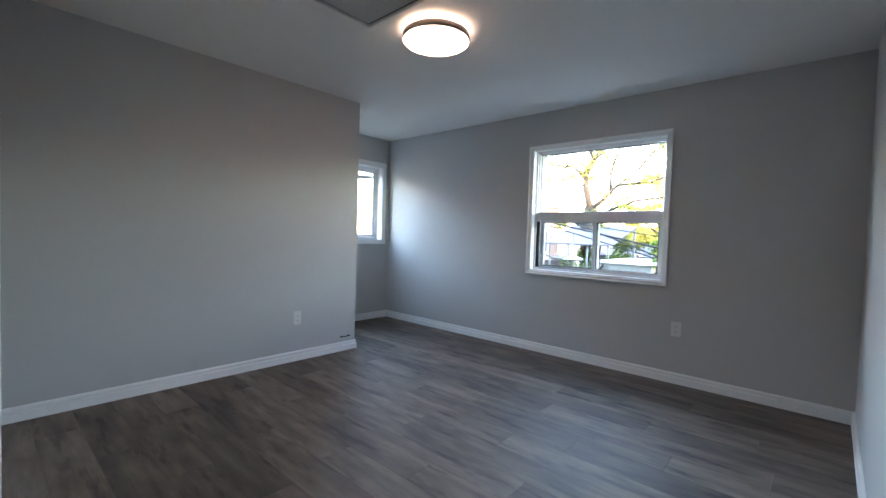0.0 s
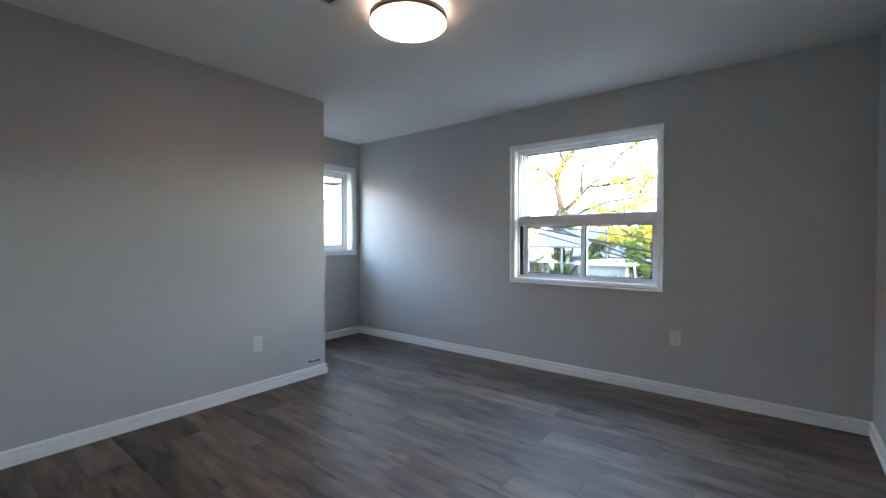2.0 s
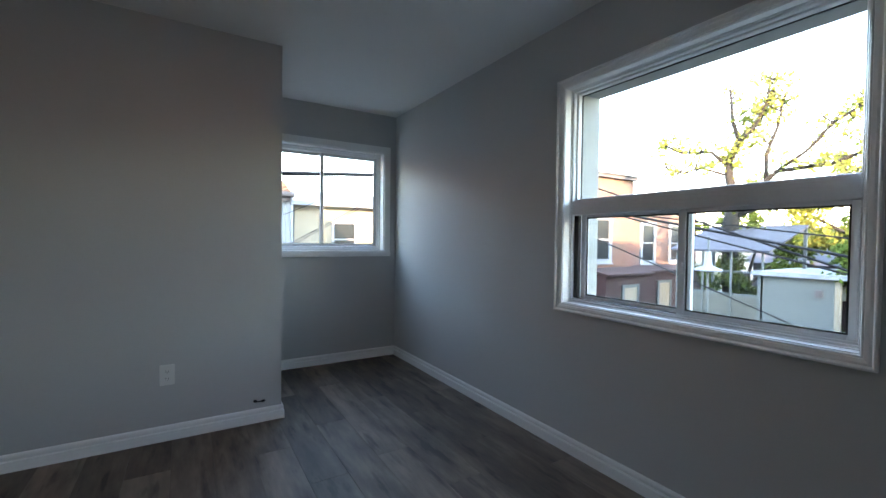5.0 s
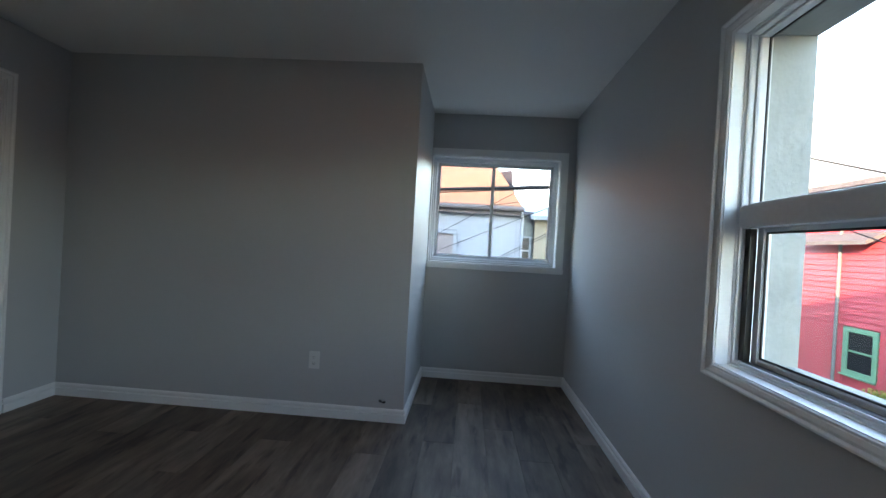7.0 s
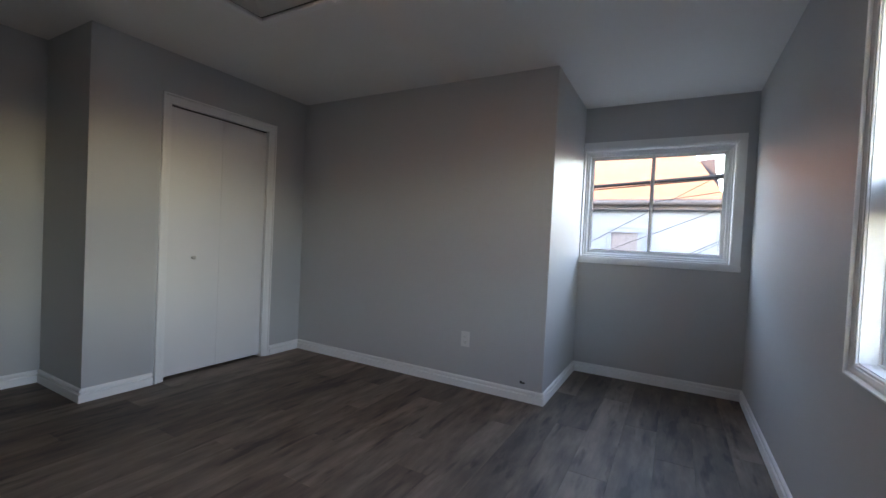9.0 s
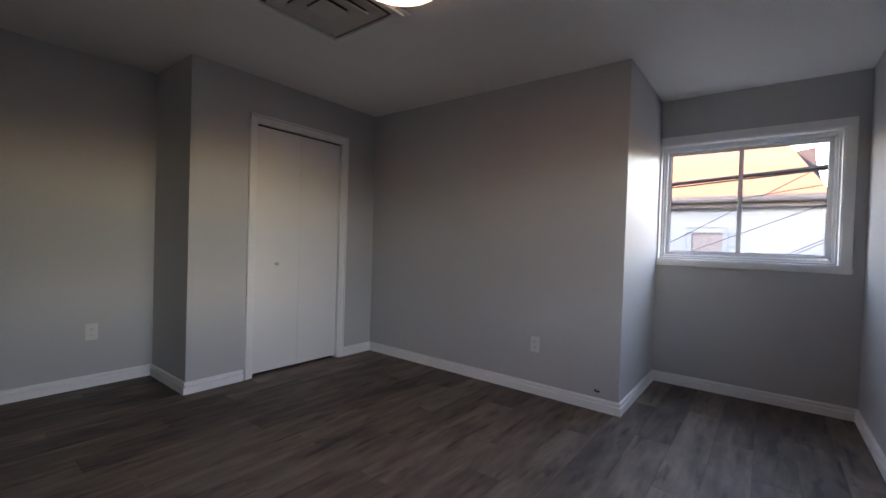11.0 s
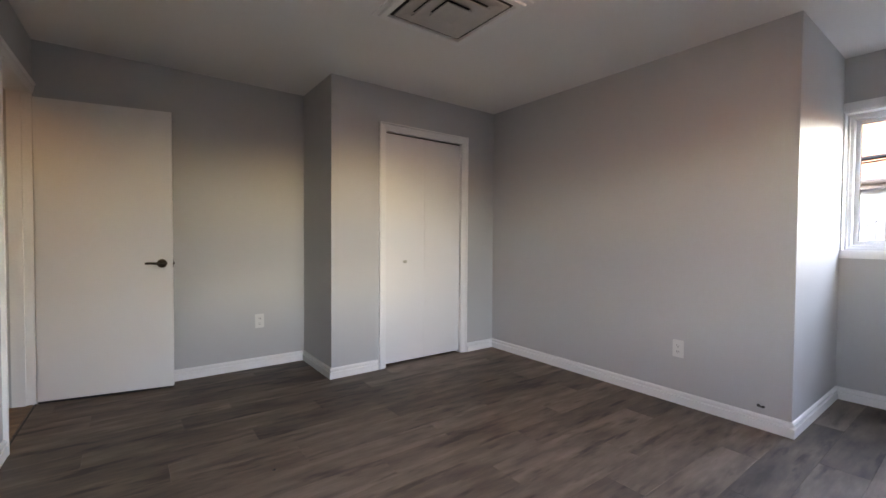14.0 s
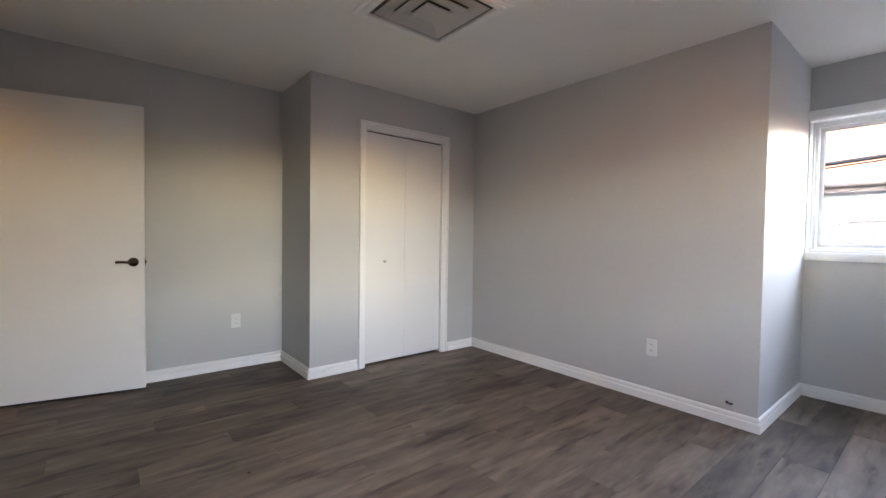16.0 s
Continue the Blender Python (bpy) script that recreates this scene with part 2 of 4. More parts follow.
structure("wall_closet", boxes(
    (XW, CL[0], YC - 0.11, YC, -0.03, H + 0.05), (CL[1], XP, YC - 0.11, YC, -0.03, H + 0.05),
    (CL[0], CL[1], YC - 0.11, YC, CL[2], H + 0.05)), M_WALL, "pale grey painted closet wall with a projecting corner")
structure("wall_closet_side", boxes((XP - 0.11, XP, YB, YC - 0.11, -0.03, H + 0.05)), M_WALL, "pale grey painted side of the closet")
structure("wall_south", boxes((XW, 0.42, YB - 0.12, YB, -0.03, H + 0.05)), M_WALL, "pale grey painted wall behind the door")
structure("wall_east", boxes(
    (0, 0.12, DOOR[1], 3.75, -0.03, H + 0.05), (0, 0.12, -0.80, DOOR[0], -0.03, H + 0.05),
    (0, 0.12, DOOR[0], DOOR[1], DOOR[2], H + 0.05)), M_WALL, "pale grey painted wall with the doorway", EAST)
structure("ceiling", boxes((XA - 0.2, 1.6, -1.2, YN + 0.2, H, H + 0.04)), M_CEIL, "flat white painted ceiling")

# skirting: face, cove and bead
SKIRT = ((0.0, 0.0), (0.0175, 0.0), (0.0175, 0.050), (0.0165, 0.0525), (0.002, 0.0535), (0.0015, 0.0655), (0.0130, 0.0660), (0.0140, 0.069), (0.0135, 0.078), (0.009, 0.085), (0.003, 0.088), (0.0, 0.088))
for a in ([(CL[0] - 0.068, YC), (XW, YC), (XW, YR), (XA, YR), (XA, YN), east(YN, 0), east(DOOR[1] + 0.062)],
          [(-0.3, YB), (XP, YB), (XP, YC), (CL[1] + 0.068, YC)]):
    structure("baseboard", run_profile(a, SKIRT), M_TRIM, "white moulded baseboard along the walls")

CASING = ((0, 0), (0, 0.018), (0.004, 0.021), (0.011, 0.021), (0.015, 0.018), (0.019, 0.012), (0.030, 0.0125), (0.046, 0.009), (0.049, 0.0065), (0.057, 0.0065), (0.060, 0.004), (0.060, 0))


def door_casing(x0, x1, top, w=0.06, both=True):
    """Casing on the plane y = 0, facing -y; without both, the head ends flush at x1 and has no second leg."""
    bm = bmesh.new()
    prof = [(d * w / 0.06, h) for d, h in CASING]
    rings = []
    for d, h in prof:
        if both:
            row = ((x0 - w + d, -h, 0), (x0 - w + d, -h, top + w - d), (x1 + w - d, -h, top + w - d), (x1 + w - d, -h, 0))
        else:
            row = ((x0 - w + d, -h, 0), (x0 - w + d, -h, top + w - d), (x1, -h, top + w - d))
        rings.append([bm.verts.new(c) for c in row])
    rings.append(rings[0])
    for a, b in zip(rings, rings[1:]):
        for k in range(len(a) - 1):
            bm.faces.new((a[k], a[k + 1], b[k + 1], b[k]))
    return bm


# ---- windows ----
def window_one():
    x0, x1, z0, z1 = W1
    w = empty("window_1", "white vinyl window, fixed pane above two sliders", "window", pose(0, YN, 0), kind="structure")
    part("casing", frame_of((x0 - 0.042, x1 + 0.042, z0 - 0.042, z1 + 0.042), [(d * 0.74, h * 1.15) for d, h in CASING]), M_TRIM, w)
    part("jamb", frame_of((x0, x1, z0, z1), ((0, -0.0), (0.006, -0.0), (0.006, -0.05), (0, -0.05))), M_TRIM, w)
    fr = part("window_frame", frame_of((x0, x1, z0, z1), ((0, -0.045), (0.009, -0.045), (0.011, -0.052), (0.019, -0.052), (0.022, -0.058), (0.022, -0.125), (0, -0.125))), M_VINYL, w)
    part("transom", boxes((x0 + 0.022, x1 - 0.022, 0.048, 0.125, 1.335, 1.414, 0.004)), M_VINYL, w)
    part("bead", frame_of((x0 + 0.022, x1 - 0.022, 1.414, z1 - 0.022), ((0, -0.075), (0.008, -0.075), (0.011, -0.082), (0.011, -0.105), (0, -0.105))), M_VINYL, fr)
    part("seal", frame_of((x0 + 0.024, x1 - 0.024, 1.416, z1 - 0.024), ((0, -0.107), (0.013, -0.107), (0.013, -0.112), (0, -0.112))), M_GASKET, fr)
    xm = -1.445
    for a, b, y, wl, wr in ((x0 + 0.052, xm + 0.022, 0.092, 0.034, 0.034), (xm - 0.022, x1 - 0.024, 0.062, 0.034, 0.026)):
        s0, s1, wb, wt = z0 + 0.024, 1.334, 0.024, 0.015
        s = part("sash", boxes((a, a + wl, y, y + 0.026, s0, s1, 0.003), (b - wr, b, y, y + 0.026, s0, s1, 0.003),
                               (a + wl, b - wr, y + 0.001, y + 0.026, s0, s0 + wb, 0.003), (a + wl, b - wr, y + 0.001, y + 0.026, s1 - wt, s1, 0.003)), M_VINYL, w)
        part("seal", frame_of((a + wl - 0.001, b - wr + 0.001, s0 + wb - 0.001, s1 - wt + 0.001), ((0, -y - 0.0075), (0.008, -y - 0.0075), (0.008, -y - 0.012), (0, -y - 0.012))), M_GASKET, s)
        g = part("pane", boxes((a + wl, b - wr, y + 0.013, y + 0.017, s0 + wb, s1 - wt)), M_GLASS, s)
        g.visible_shadow = False
    part("channel", boxes((x0 + 0.0225, x0 + 0.0515, 0.070, 0.0915, z0 + 0.030, 1.331), (x0 + 0.052, xm - 0.03, 0.066, 0.0905, z0 + 0.0225, z0 + 0.031)), M_GASKET, w, "black open sash channel")
    part("lock", boxes((xm - 0.008, xm + 0.006, 0.050, 0.061, 1.045, 1.095, 0.003)), M_VINYL, w, "small white sash latch")
    part("track", boxes((x0 + 0.022, x1 - 0.022, 0.0555, 0.061, z0 + 0.022, z0 + 0.030)), M_VINYL, w)
    g = part("pane", boxes((x0 + 0.033, x1 - 0.033, 0.106, 0.110, 1.425, z1 - 0.033)), M_GLASS, w)
    g.visible_shadow = False
    part("outer_reveal", frame_of((x0, x1, z0, z1), ((0, -0.126), (0.012, -0.126), (0.012, -0.285), (0, -0.285))), M_REVEAL, w, "weathered grey parged reveal outside the glass")


def window_two():
    """Facing -x: built on its own plane, then turned."""
    m = pose(XA, 0, 0, 0, 0, 90)
    x0, x1, z0, z1 = W2
    w = empty("window_2", "white two-pane sliding window in a deep white jamb", "window", m, kind="structure")
    c = 0.062
    bm = boxes((x0 - 0.004, x1 + c, -0.016, 0, z1, z1 + c, 0.003), (x1, x1 + c, -0.016, 0, z0, z1, 0.003))
    part("casing", bm, M_TRIM, w)
    part("window_sill", boxes((x0 - 0.004, x1 + c + 0.004, -0.024, 0.0, z0 - 0.050, z0, 0.005)), M_TRIM, w)
    part("jamb", frame_of((x0, x1, z0, z1), ((0, 0.0), (0.008, 0.0), (0.008, -0.085), (0, -0.085))), M_TRIM, w)
    fr = part("window_frame", frame_of((x0, x1, z0, z1), ((0, -0.08), (0.020, -0.08), (0.024, -0.086), (0.040, -0.090), (0.046, -0.098), (0.046, -0.15), (0, -0.15))), M_VINYL, w)
    xm = (x0 + x1) / 2 - 0.012
    for a, b, y in ((x0 + 0.047, xm + 0.014, 0.122), (xm - 0.014, x1 - 0.047, 0.100)):
        s = part("sash", frame_of((a, b, z0 + 0.047, z1 - 0.047), ((0, -y), (0.022, -y), (0.027, -y - 0.005), (0.027, -y - 0.02), (0, -y - 0.02))), M_VINYL, w)
        part("seal", frame_of((a + 0.0255, b - 0.0255, z0 + 0.0725, z1 - 0.0725), ((0, -y - 0.007), (0.005, -y - 0.007), (0.005, -y - 0.011), (0, -y - 0.011))), M_GASKET, s)
        g = part("pane", boxes((a + 0.027, b - 0.027, y + 0.010, y + 0.014, z0 + 0.074, z1 - 0.074)), M_GLASS, s)
        g.visible_shadow = False
    part("outer_trim", frame_of((x0 - 0.05, x1 + 0.05, z0 - 0.05, z1 + 0.05), ((0, -0.16), (0.05, -0.16), (0.05, -0.18), (0, -0.18))), M_VINYL, w)


window_one()
window_two()
for nm, m, sx, sz in (("window light north", look(((W1[0] + W1[1]) / 2, YN + 0.30, (W1[2] + W1[3]) / 2), ((W1[0] + W1[1]) / 2, 0, (W1[2] + W1[3]) / 2)), W1[1] - W1[0], W1[3] - W1[2]),
                      ("window light west", look((XA - 0.19, (W2[0] + W2[1]) / 2, (W2[2] + W2[3]) / 2), (0, (W2[0] + W2[1]) / 2, (W2[2] + W2[3]) / 2)), W2[1] - W2[0], W2[3] - W2[2])):
    a = bpy.data.lights.new(nm, "AREA")
    a.shape, a.size, a.size_y = "RECTANGLE", sx, sz
    a.cycles.is_portal = True
    new(nm, a).matrix_world = m

# ---- closet doors ----
structure("door_casing", door_casing(-CL[1], -CL[0], CL[2], 0.056), M_TRIM, "white moulded casing round the closet doors", pose(0, YC, 0, 0, 0, 180))
structure("door_jamb", boxes((CL[0], CL[0] + 0.012, YC - 0.11, YC, 0, CL[2] - 0.012), (CL[1] - 0.012, CL[1], YC - 0.11, YC, 0, CL[2] - 0.012), (CL[0], CL[1], YC - 0.11, YC, CL[2] - 0.012, CL[2])), M_TRIM, "white closet door jamb")
bifold = empty("bifold_door", "closed flat white bifold closet door with a small knob", "closet door", pose(0, YC - 0.030, 0))
XS = -2.452
part("door_panel", boxes((XS + 0.0006, CL[1] - 0.015, -0.034, 0, 0.022, 2.046, 0.0012)), M_DOOR, bifold)
part("door_panel", boxes((CL[0] + 0.016, XS - 0.0006, -0.034, 0, 0.022, 2.046, 0.0012)), M_DOOR, bifold)
kn = part("knob", lathe([(0, 0.0), (0.011, 0.0), (0.009, 0.004), (0.006, 0.010), (0.010, 0.018), (0.0145, 0.024), (0.015, 0.029), (0.011, 0.033), (0, 0.034)], 24), M_KNOB, bifold, "small round brushed nickel knob", True)
kn.matrix_local = pose(-2.232, 0, 0.922, -90, 0, 0)
part("track", boxes((CL[0] + 0.014, CL[1] - 0.014, -0.030, -0.004, 2.050, 2.0575)), M_DARK, bifold, "dark top track")

# ---- room door ----
structure("door_casing", door_casing(-DOOR[1] + 0.006, -DOOR[0] - 0.002, DOOR[2] - 0.008, 0.068, False), M_TRIM, "white moulded casing round the doorway", EAST @ pose(0, 0, 0, 0, 0, -90))
structure("door_jamb", boxes((0, 0.12, DOOR[0], DOOR[0] + 0.014, 0, DOOR[2] - 0.014), (0, 0.12, DOOR[1] - 0.014, DOOR[1], 0, DOOR[2] - 0.014), (0, 0.12, DOOR[0], DOOR[1], DOOR[2] - 0.014, DOOR[2]),
                             (0.05, 0.085, DOOR[0] + 0.014, DOOR[0] + 0.026, 0, DOOR[2] - 0.014), (0.05, 0.085, DOOR[1] - 0.026, DOOR[1] - 0.014, 0, DOOR[2] - 0.014)), M_TRIM, "white painted door jamb with stops", EAST)
hinge = Vector((0.254, -0.732, 0))
free = Vector((-0.507, -0.585, 0))
ang = math.degrees(math.atan2(free.y - hinge.y, free.x - hinge.x))
LEAF = (free - hinge).length
door = empty("door_1", "flat white interior door standing open into the room", "door", pose(hinge.x, hinge.y, 0, 0, 0, ang), kind="structure")
part("door_leaf", boxes((0, LEAF, 0.0, 0.035, 0.018, 2.048, 0.002)), M_DOOR, door)
# no real part: a black filler for the dark gap below the leaf
part("gap_shade", boxes((0.004, LEAF - 0.004, 0.004, 0.034, 0.006, 0.0175)), M_DARK, door, "black strip standing in for the shade under the door")
for side in (0, 1):
    hd = part("door_handle", lathe([(0, 0), (0.031, 0), (0.033, 0.006), (0.031, 0.014), (0.024, 0.021), (0.013, 0.024), (0.011, 0.030), (0.012, 0.045), (0, 0.046)], 32), M_NICKEL, door, "dark nickel lever handle", True)
    hd.matrix_local = pose(LEAF - 0.066, 0.0 if side == 0 else 0.035, 0.935, 90 if side == 0 else -90, 0, 0)
    s = 1 if side == 0 else -1
    lever = part("lever", tube([(0, 0, 0.040), (-0.02, 0, 0.046), (-0.05, 0.003 * s, 0.047), (-0.078, 0.003 * s, 0.047), (-0.096, 0.002 * s, 0.046)], 0.0095, 10, 0.0085), M_NICKEL, hd, smooth=True)
part("latch", boxes((LEAF, LEAF + 0.010, 0.011, 0.024, 0.925, 0.945, 0.003)), M_NICKEL, door)
part("latch_plate", boxes((LEAF, LEAF + 0.0015, 0.006, 0.029, 0.905, 0.965)), M_NICKEL, door)
for z in (0.25, 1.02, 1.80):
    part("hinge", disc(bmesh.new(), 0.006, z - 0.045, z + 0.045, 12, -0.004, 0.038), M_TRIM, door)

# ---- outlets, switch ----
def outlet(m, label):
    """A wall plate with a decorator-style double socket; faces -y in its own frame."""
    o = empty("wall_outlet", label, "outlet", m, "wall outlets")
    part("plate", boxes((-0.037, 0.037, -0.007, 0, -0.060, 0.060, 0.003)), M_PLATE, o)
    for z in (-0.021, 0.021):
        f = part("socket", boxes((-0.016, 0.016, -0.0095, -0.0072, z - 0.0165, z + 0.0165, 0.002)), M_PLATE, o)
        part("slot", boxes((-0.008, -0.0055, -0.0102, -0.0097, z - 0.004, z + 0.006)), M_DARK, f)
        part("slot", boxes((0.0055, 0.008, -0.0102, -0.0097, z - 0.004, z + 0.005)), M_DARK, f)
        part("slot", boxes((-0.002, 0.002, -0.0102, -0.0097, z - 0.011, z - 0.007)), M_DARK, f)
    part("screw", disc(bmesh.new(), 0.0025, -0.002, 0.002, 10), M_PLATE, o).matrix_local = pose(0, -0.0075, 0, 90)
    return o


outlet(pose(XW, 1.772, 0.382, 0, 0, 90), "white wall outlet near the baseboard beside the alcove")
outlet(pose(-0.712, YN, 0.447, 0, 0, 0), "white wall outlet under the larger window")
outlet(pose(-1.150, YB, 0.405, 0, 0, 180), "white wall outlet on the wall behind the door")
sw = empty("light_switch", "white rocker light switch beside the doorway", "light switch", EAST @ pose(0, 0.135, 1.37, 0, 0, -90))
part("plate", boxes((-0.037, 0.037, -0.007, 0, -0.060, 0.060, 0.003)), M_PLATE, sw)
part("rocker", boxes((-0.0165, 0.0165, -0.011, -0.0072, -0.033, 0.033, 0.002)), M_PLATE, sw)

# ---- ceiling lamp ----
def ceiling_lamp(x, y, label, glow, halo):
    o = empty("ceiling_light", label, "ceiling light", pose(x, y, H))
    part("mount", disc(bmesh.new(), 0.150, -0.040, 0.0, 48), M_PLATE, o)
    part("band", lathe([(0.196, -0.036), (0.205, -0.036), (0.206, -0.072), (0.198, -0.074), (0.196, -0.036)], 64), M_BAND, o, "bronze-grey metal band", True)
    part("halo_ring", lathe([(0.152, -0.034), (0.194, -0.034), (0.194, -0.040), (0.152, -0.040), (0.152, -0.034)], 64), halo, o, "glowing ring that lights the ceiling")
    part("diffuser", lathe([(0.197, -0.060), (0.203, -0.0745), (0.196, -0.081), (0.160, -0.087), (0.08, -0.091), (0, -0.092)], 64), glow, o, "glowing white diffuser", True)
    return o


ceiling_lamp(-1.697, 1.775, "round flush ceiling light, glowing warm white", M_LAMP, M_HALO)

# ---- ceiling vent ----
VX, VY, VS = -1.712, 1.212, 0.326
vent = empty("ceiling_vent", "square stepped metal ceiling vent in a white frame", "ceiling vent", pose(VX, VY, H, 0, 0, 0))


def square_ring(rows):
    """Square rings of (half size, z), joined in order."""
    bm = bmesh.new()
    rings = [[bm.verts.new((sx * s, sy * s, z)) for sx, sy in ((-1, -1), (1, -1), (1, 1), (-1, 1))] for s, z in rows]
    for a, b in zip(rings, rings[1:]):
        for k in range(4):
            bm.faces.new((a[k], a[(k + 1) % 4], b[(k + 1) % 4], b[k]))
    return bm


part("frame", square_ring([(VS, -0.001), (VS, -0.006), (VS - 0.004, -0.008), (VS - 0.028, -0.009), (VS - 0.030, -0.016), (VS - 0.034, -0.020), (VS - 0.060, -0.022), (VS - 0.066, -0.020), (VS - 0.068, -0.016), (VS - 0.068, -0.001)]), M_TRIM, vent, "white wooden surround")
# flat plate coloured dark in place of a deep, unlit duct
part("backing", boxes((-VS + 0.068, VS - 0.068, -VS + 0.068, VS - 0.068, -0.004, -0.001)), M_VENTDARK, vent)
for s, w, z in ((0.232, 0.079, 0.012), (0.158, 0.076, 0.021)):
    part("louvre", square_ring([(s - 0.002, -z + 0.001), (s, -z), (s, -z - 0.004), (s - 0.004, -z - 0.007), (s - 0.011, -z - 0.005), (s - w, -z + 0.008), (s - w, -z + 0.010), (s - 0.012, -z + 0.001), (s - 0.002, -z + 0.001)]), M_VENT, vent)
part("centre", square_ring([(0.001, -0.027), (0.076, -0.028), (0.085, -0.029), (0.087, -0.032), (0.083, -0.036), (0.073, -0.033), (0.001, -0.032)]), M_VENT, vent)
part("centre_stem", boxes((-0.016, 0.016, -0.016, 0.016, -0.026, -0.0045)), M_VENTDARK, vent)

# ---- small leftovers ----
stub = tagged(part("cable_stub", tube([(XW - 0.002, 2.240, 0.137), (XW + 0.012, 2.243, 0.138), (XW + 0.040, 2.258, 0.144), (XW + 0.072, 2.282, 0.157)], 0.0045, 8, 0.0035), M_DARK, smooth=True),
              "short black cable stub poking from the wall above the baseboard", "cable")
part("grommet", tube([(XW - 0.001, 2.240, 0.137), (XW + 0.012, 2.243, 0.138)], 0.010, 10, 0.008), M_DARK, stub)
part("plug", tube([(XW + 0.060, 2.273, 0.152), (XW + 0.078, 2.287, 0.160)], 0.007, 8), M_DARK, stub)
tagged(part("debris", tube([(-0.812, 1.012, 0.003), (-0.806, 1.015, 0.006), (-0.800, 1.013, 0.003)], 0.005, 6, 0.003), M_DARK), "tiny black scrap lying on the plank floor", "debris")

# ---- hallway ----
HX = 1.45
structure("wall_hall", boxes((HX, HX + 0.1, -1.0, 1.6, -0.03, H + 0.05), (0.40, HX, -1.0, -0.90, -0.03, H + 0.05), (0.38, HX, 1.5, 1.6, -0.03, H + 0.05), (0.320, 0.40, -1.0, -0.785, -0.03, H + 0.05)), M_WALL, "pale grey painted hallway walls")
structure("baseboard", run_profile([(0.41, -0.90), (HX, -0.90), (HX, 1.5)][::-1], SKIRT), M_TRIM, "white moulded hallway baseboard")
ceiling_lamp(0.95, 0.35, "round flush hallway ceiling light, glowing warm", M_HALL, M_HALL)

# ---- outside: ground, our own walls below ----
G = -2.7
M_GROUND = material("packed earth and asphalt", (0.105, 0.092, 0.074), 0.9, vary=0.35, scale=0.4, grain=12, bump=0.3)
# white paint held dark and bluish: shade and sky tint sit in the colour
M_WHITESIDE = material("white clapboard paint dimmed and blued", (0.20, 0.22, 0.25), 0.6, vary=0.07, scale=1.5, grain=40, bump=0.1)
M_PINK = material("faded crimson painted clapboard", (0.34, 0.042, 0.060), 0.6, vary=0.18, scale=1.2, grain=30, bump=0.15)
M_GREEN = material("green painted wood", (0.10, 0.23, 0.15), 0.55, vary=0.15, scale=3)
M_AWN = material("dark green awning sheet", (0.006, 0.036, 0.016), 0.7, vary=0.2, scale=3)
M_FASCIA = material("weathered brown fascia", (0.075, 0.062, 0.062), 0.7, vary=0.25, scale=4, grain=50, bump=0.2)
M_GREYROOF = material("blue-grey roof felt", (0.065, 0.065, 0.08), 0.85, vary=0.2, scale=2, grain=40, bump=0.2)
# darker copy of the roof felt, with the flank's shade in its colour
M_SHADEFELT = material("roof felt darkened for shade", (0.017, 0.016, 0.024), 0.9, vary=0.2, scale=2, grain=40, bump=0.2)
M_DARKSIDE = material("dark maroon boards", (0.040, 0.021, 0.021), 0.7, vary=0.25, scale=2)
M_TAN = material("tan stucco", (0.25, 0.215, 0.16), 0.85, vary=0.15, scale=1.5, grain=30, bump=0.2)
M_PALEWALL = material("pale blue-white render", (0.095, 0.11, 0.11), 0.7, vary=0.08, scale=1.2, grain=25, bump=0.1)
M_LOWPANE = material("dusty greenhouse panel", (0.085, 0.09, 0.08), 0.5, vary=0.3, scale=3, grain=30)
M_BLACKCABLE = material("black cable sheath", (0.006, 0.006, 0.007), 0.8, vary=0.2)
M_BARK = material("grey-brown bark", (0.016, 0.0135, 0.011), 0.9, vary=0.35, scale=5, grain=25, bump=0.6)
M_CURTAIN = material("patterned pink curtain", (0.19, 0.165, 0.165), 0.9, vary=0.5, scale=22)
M_DUSKGLASS = material("dark window glass from outside", (0.012, 0.014, 0.017), 0.3, vary=0.1, spec=0.25)


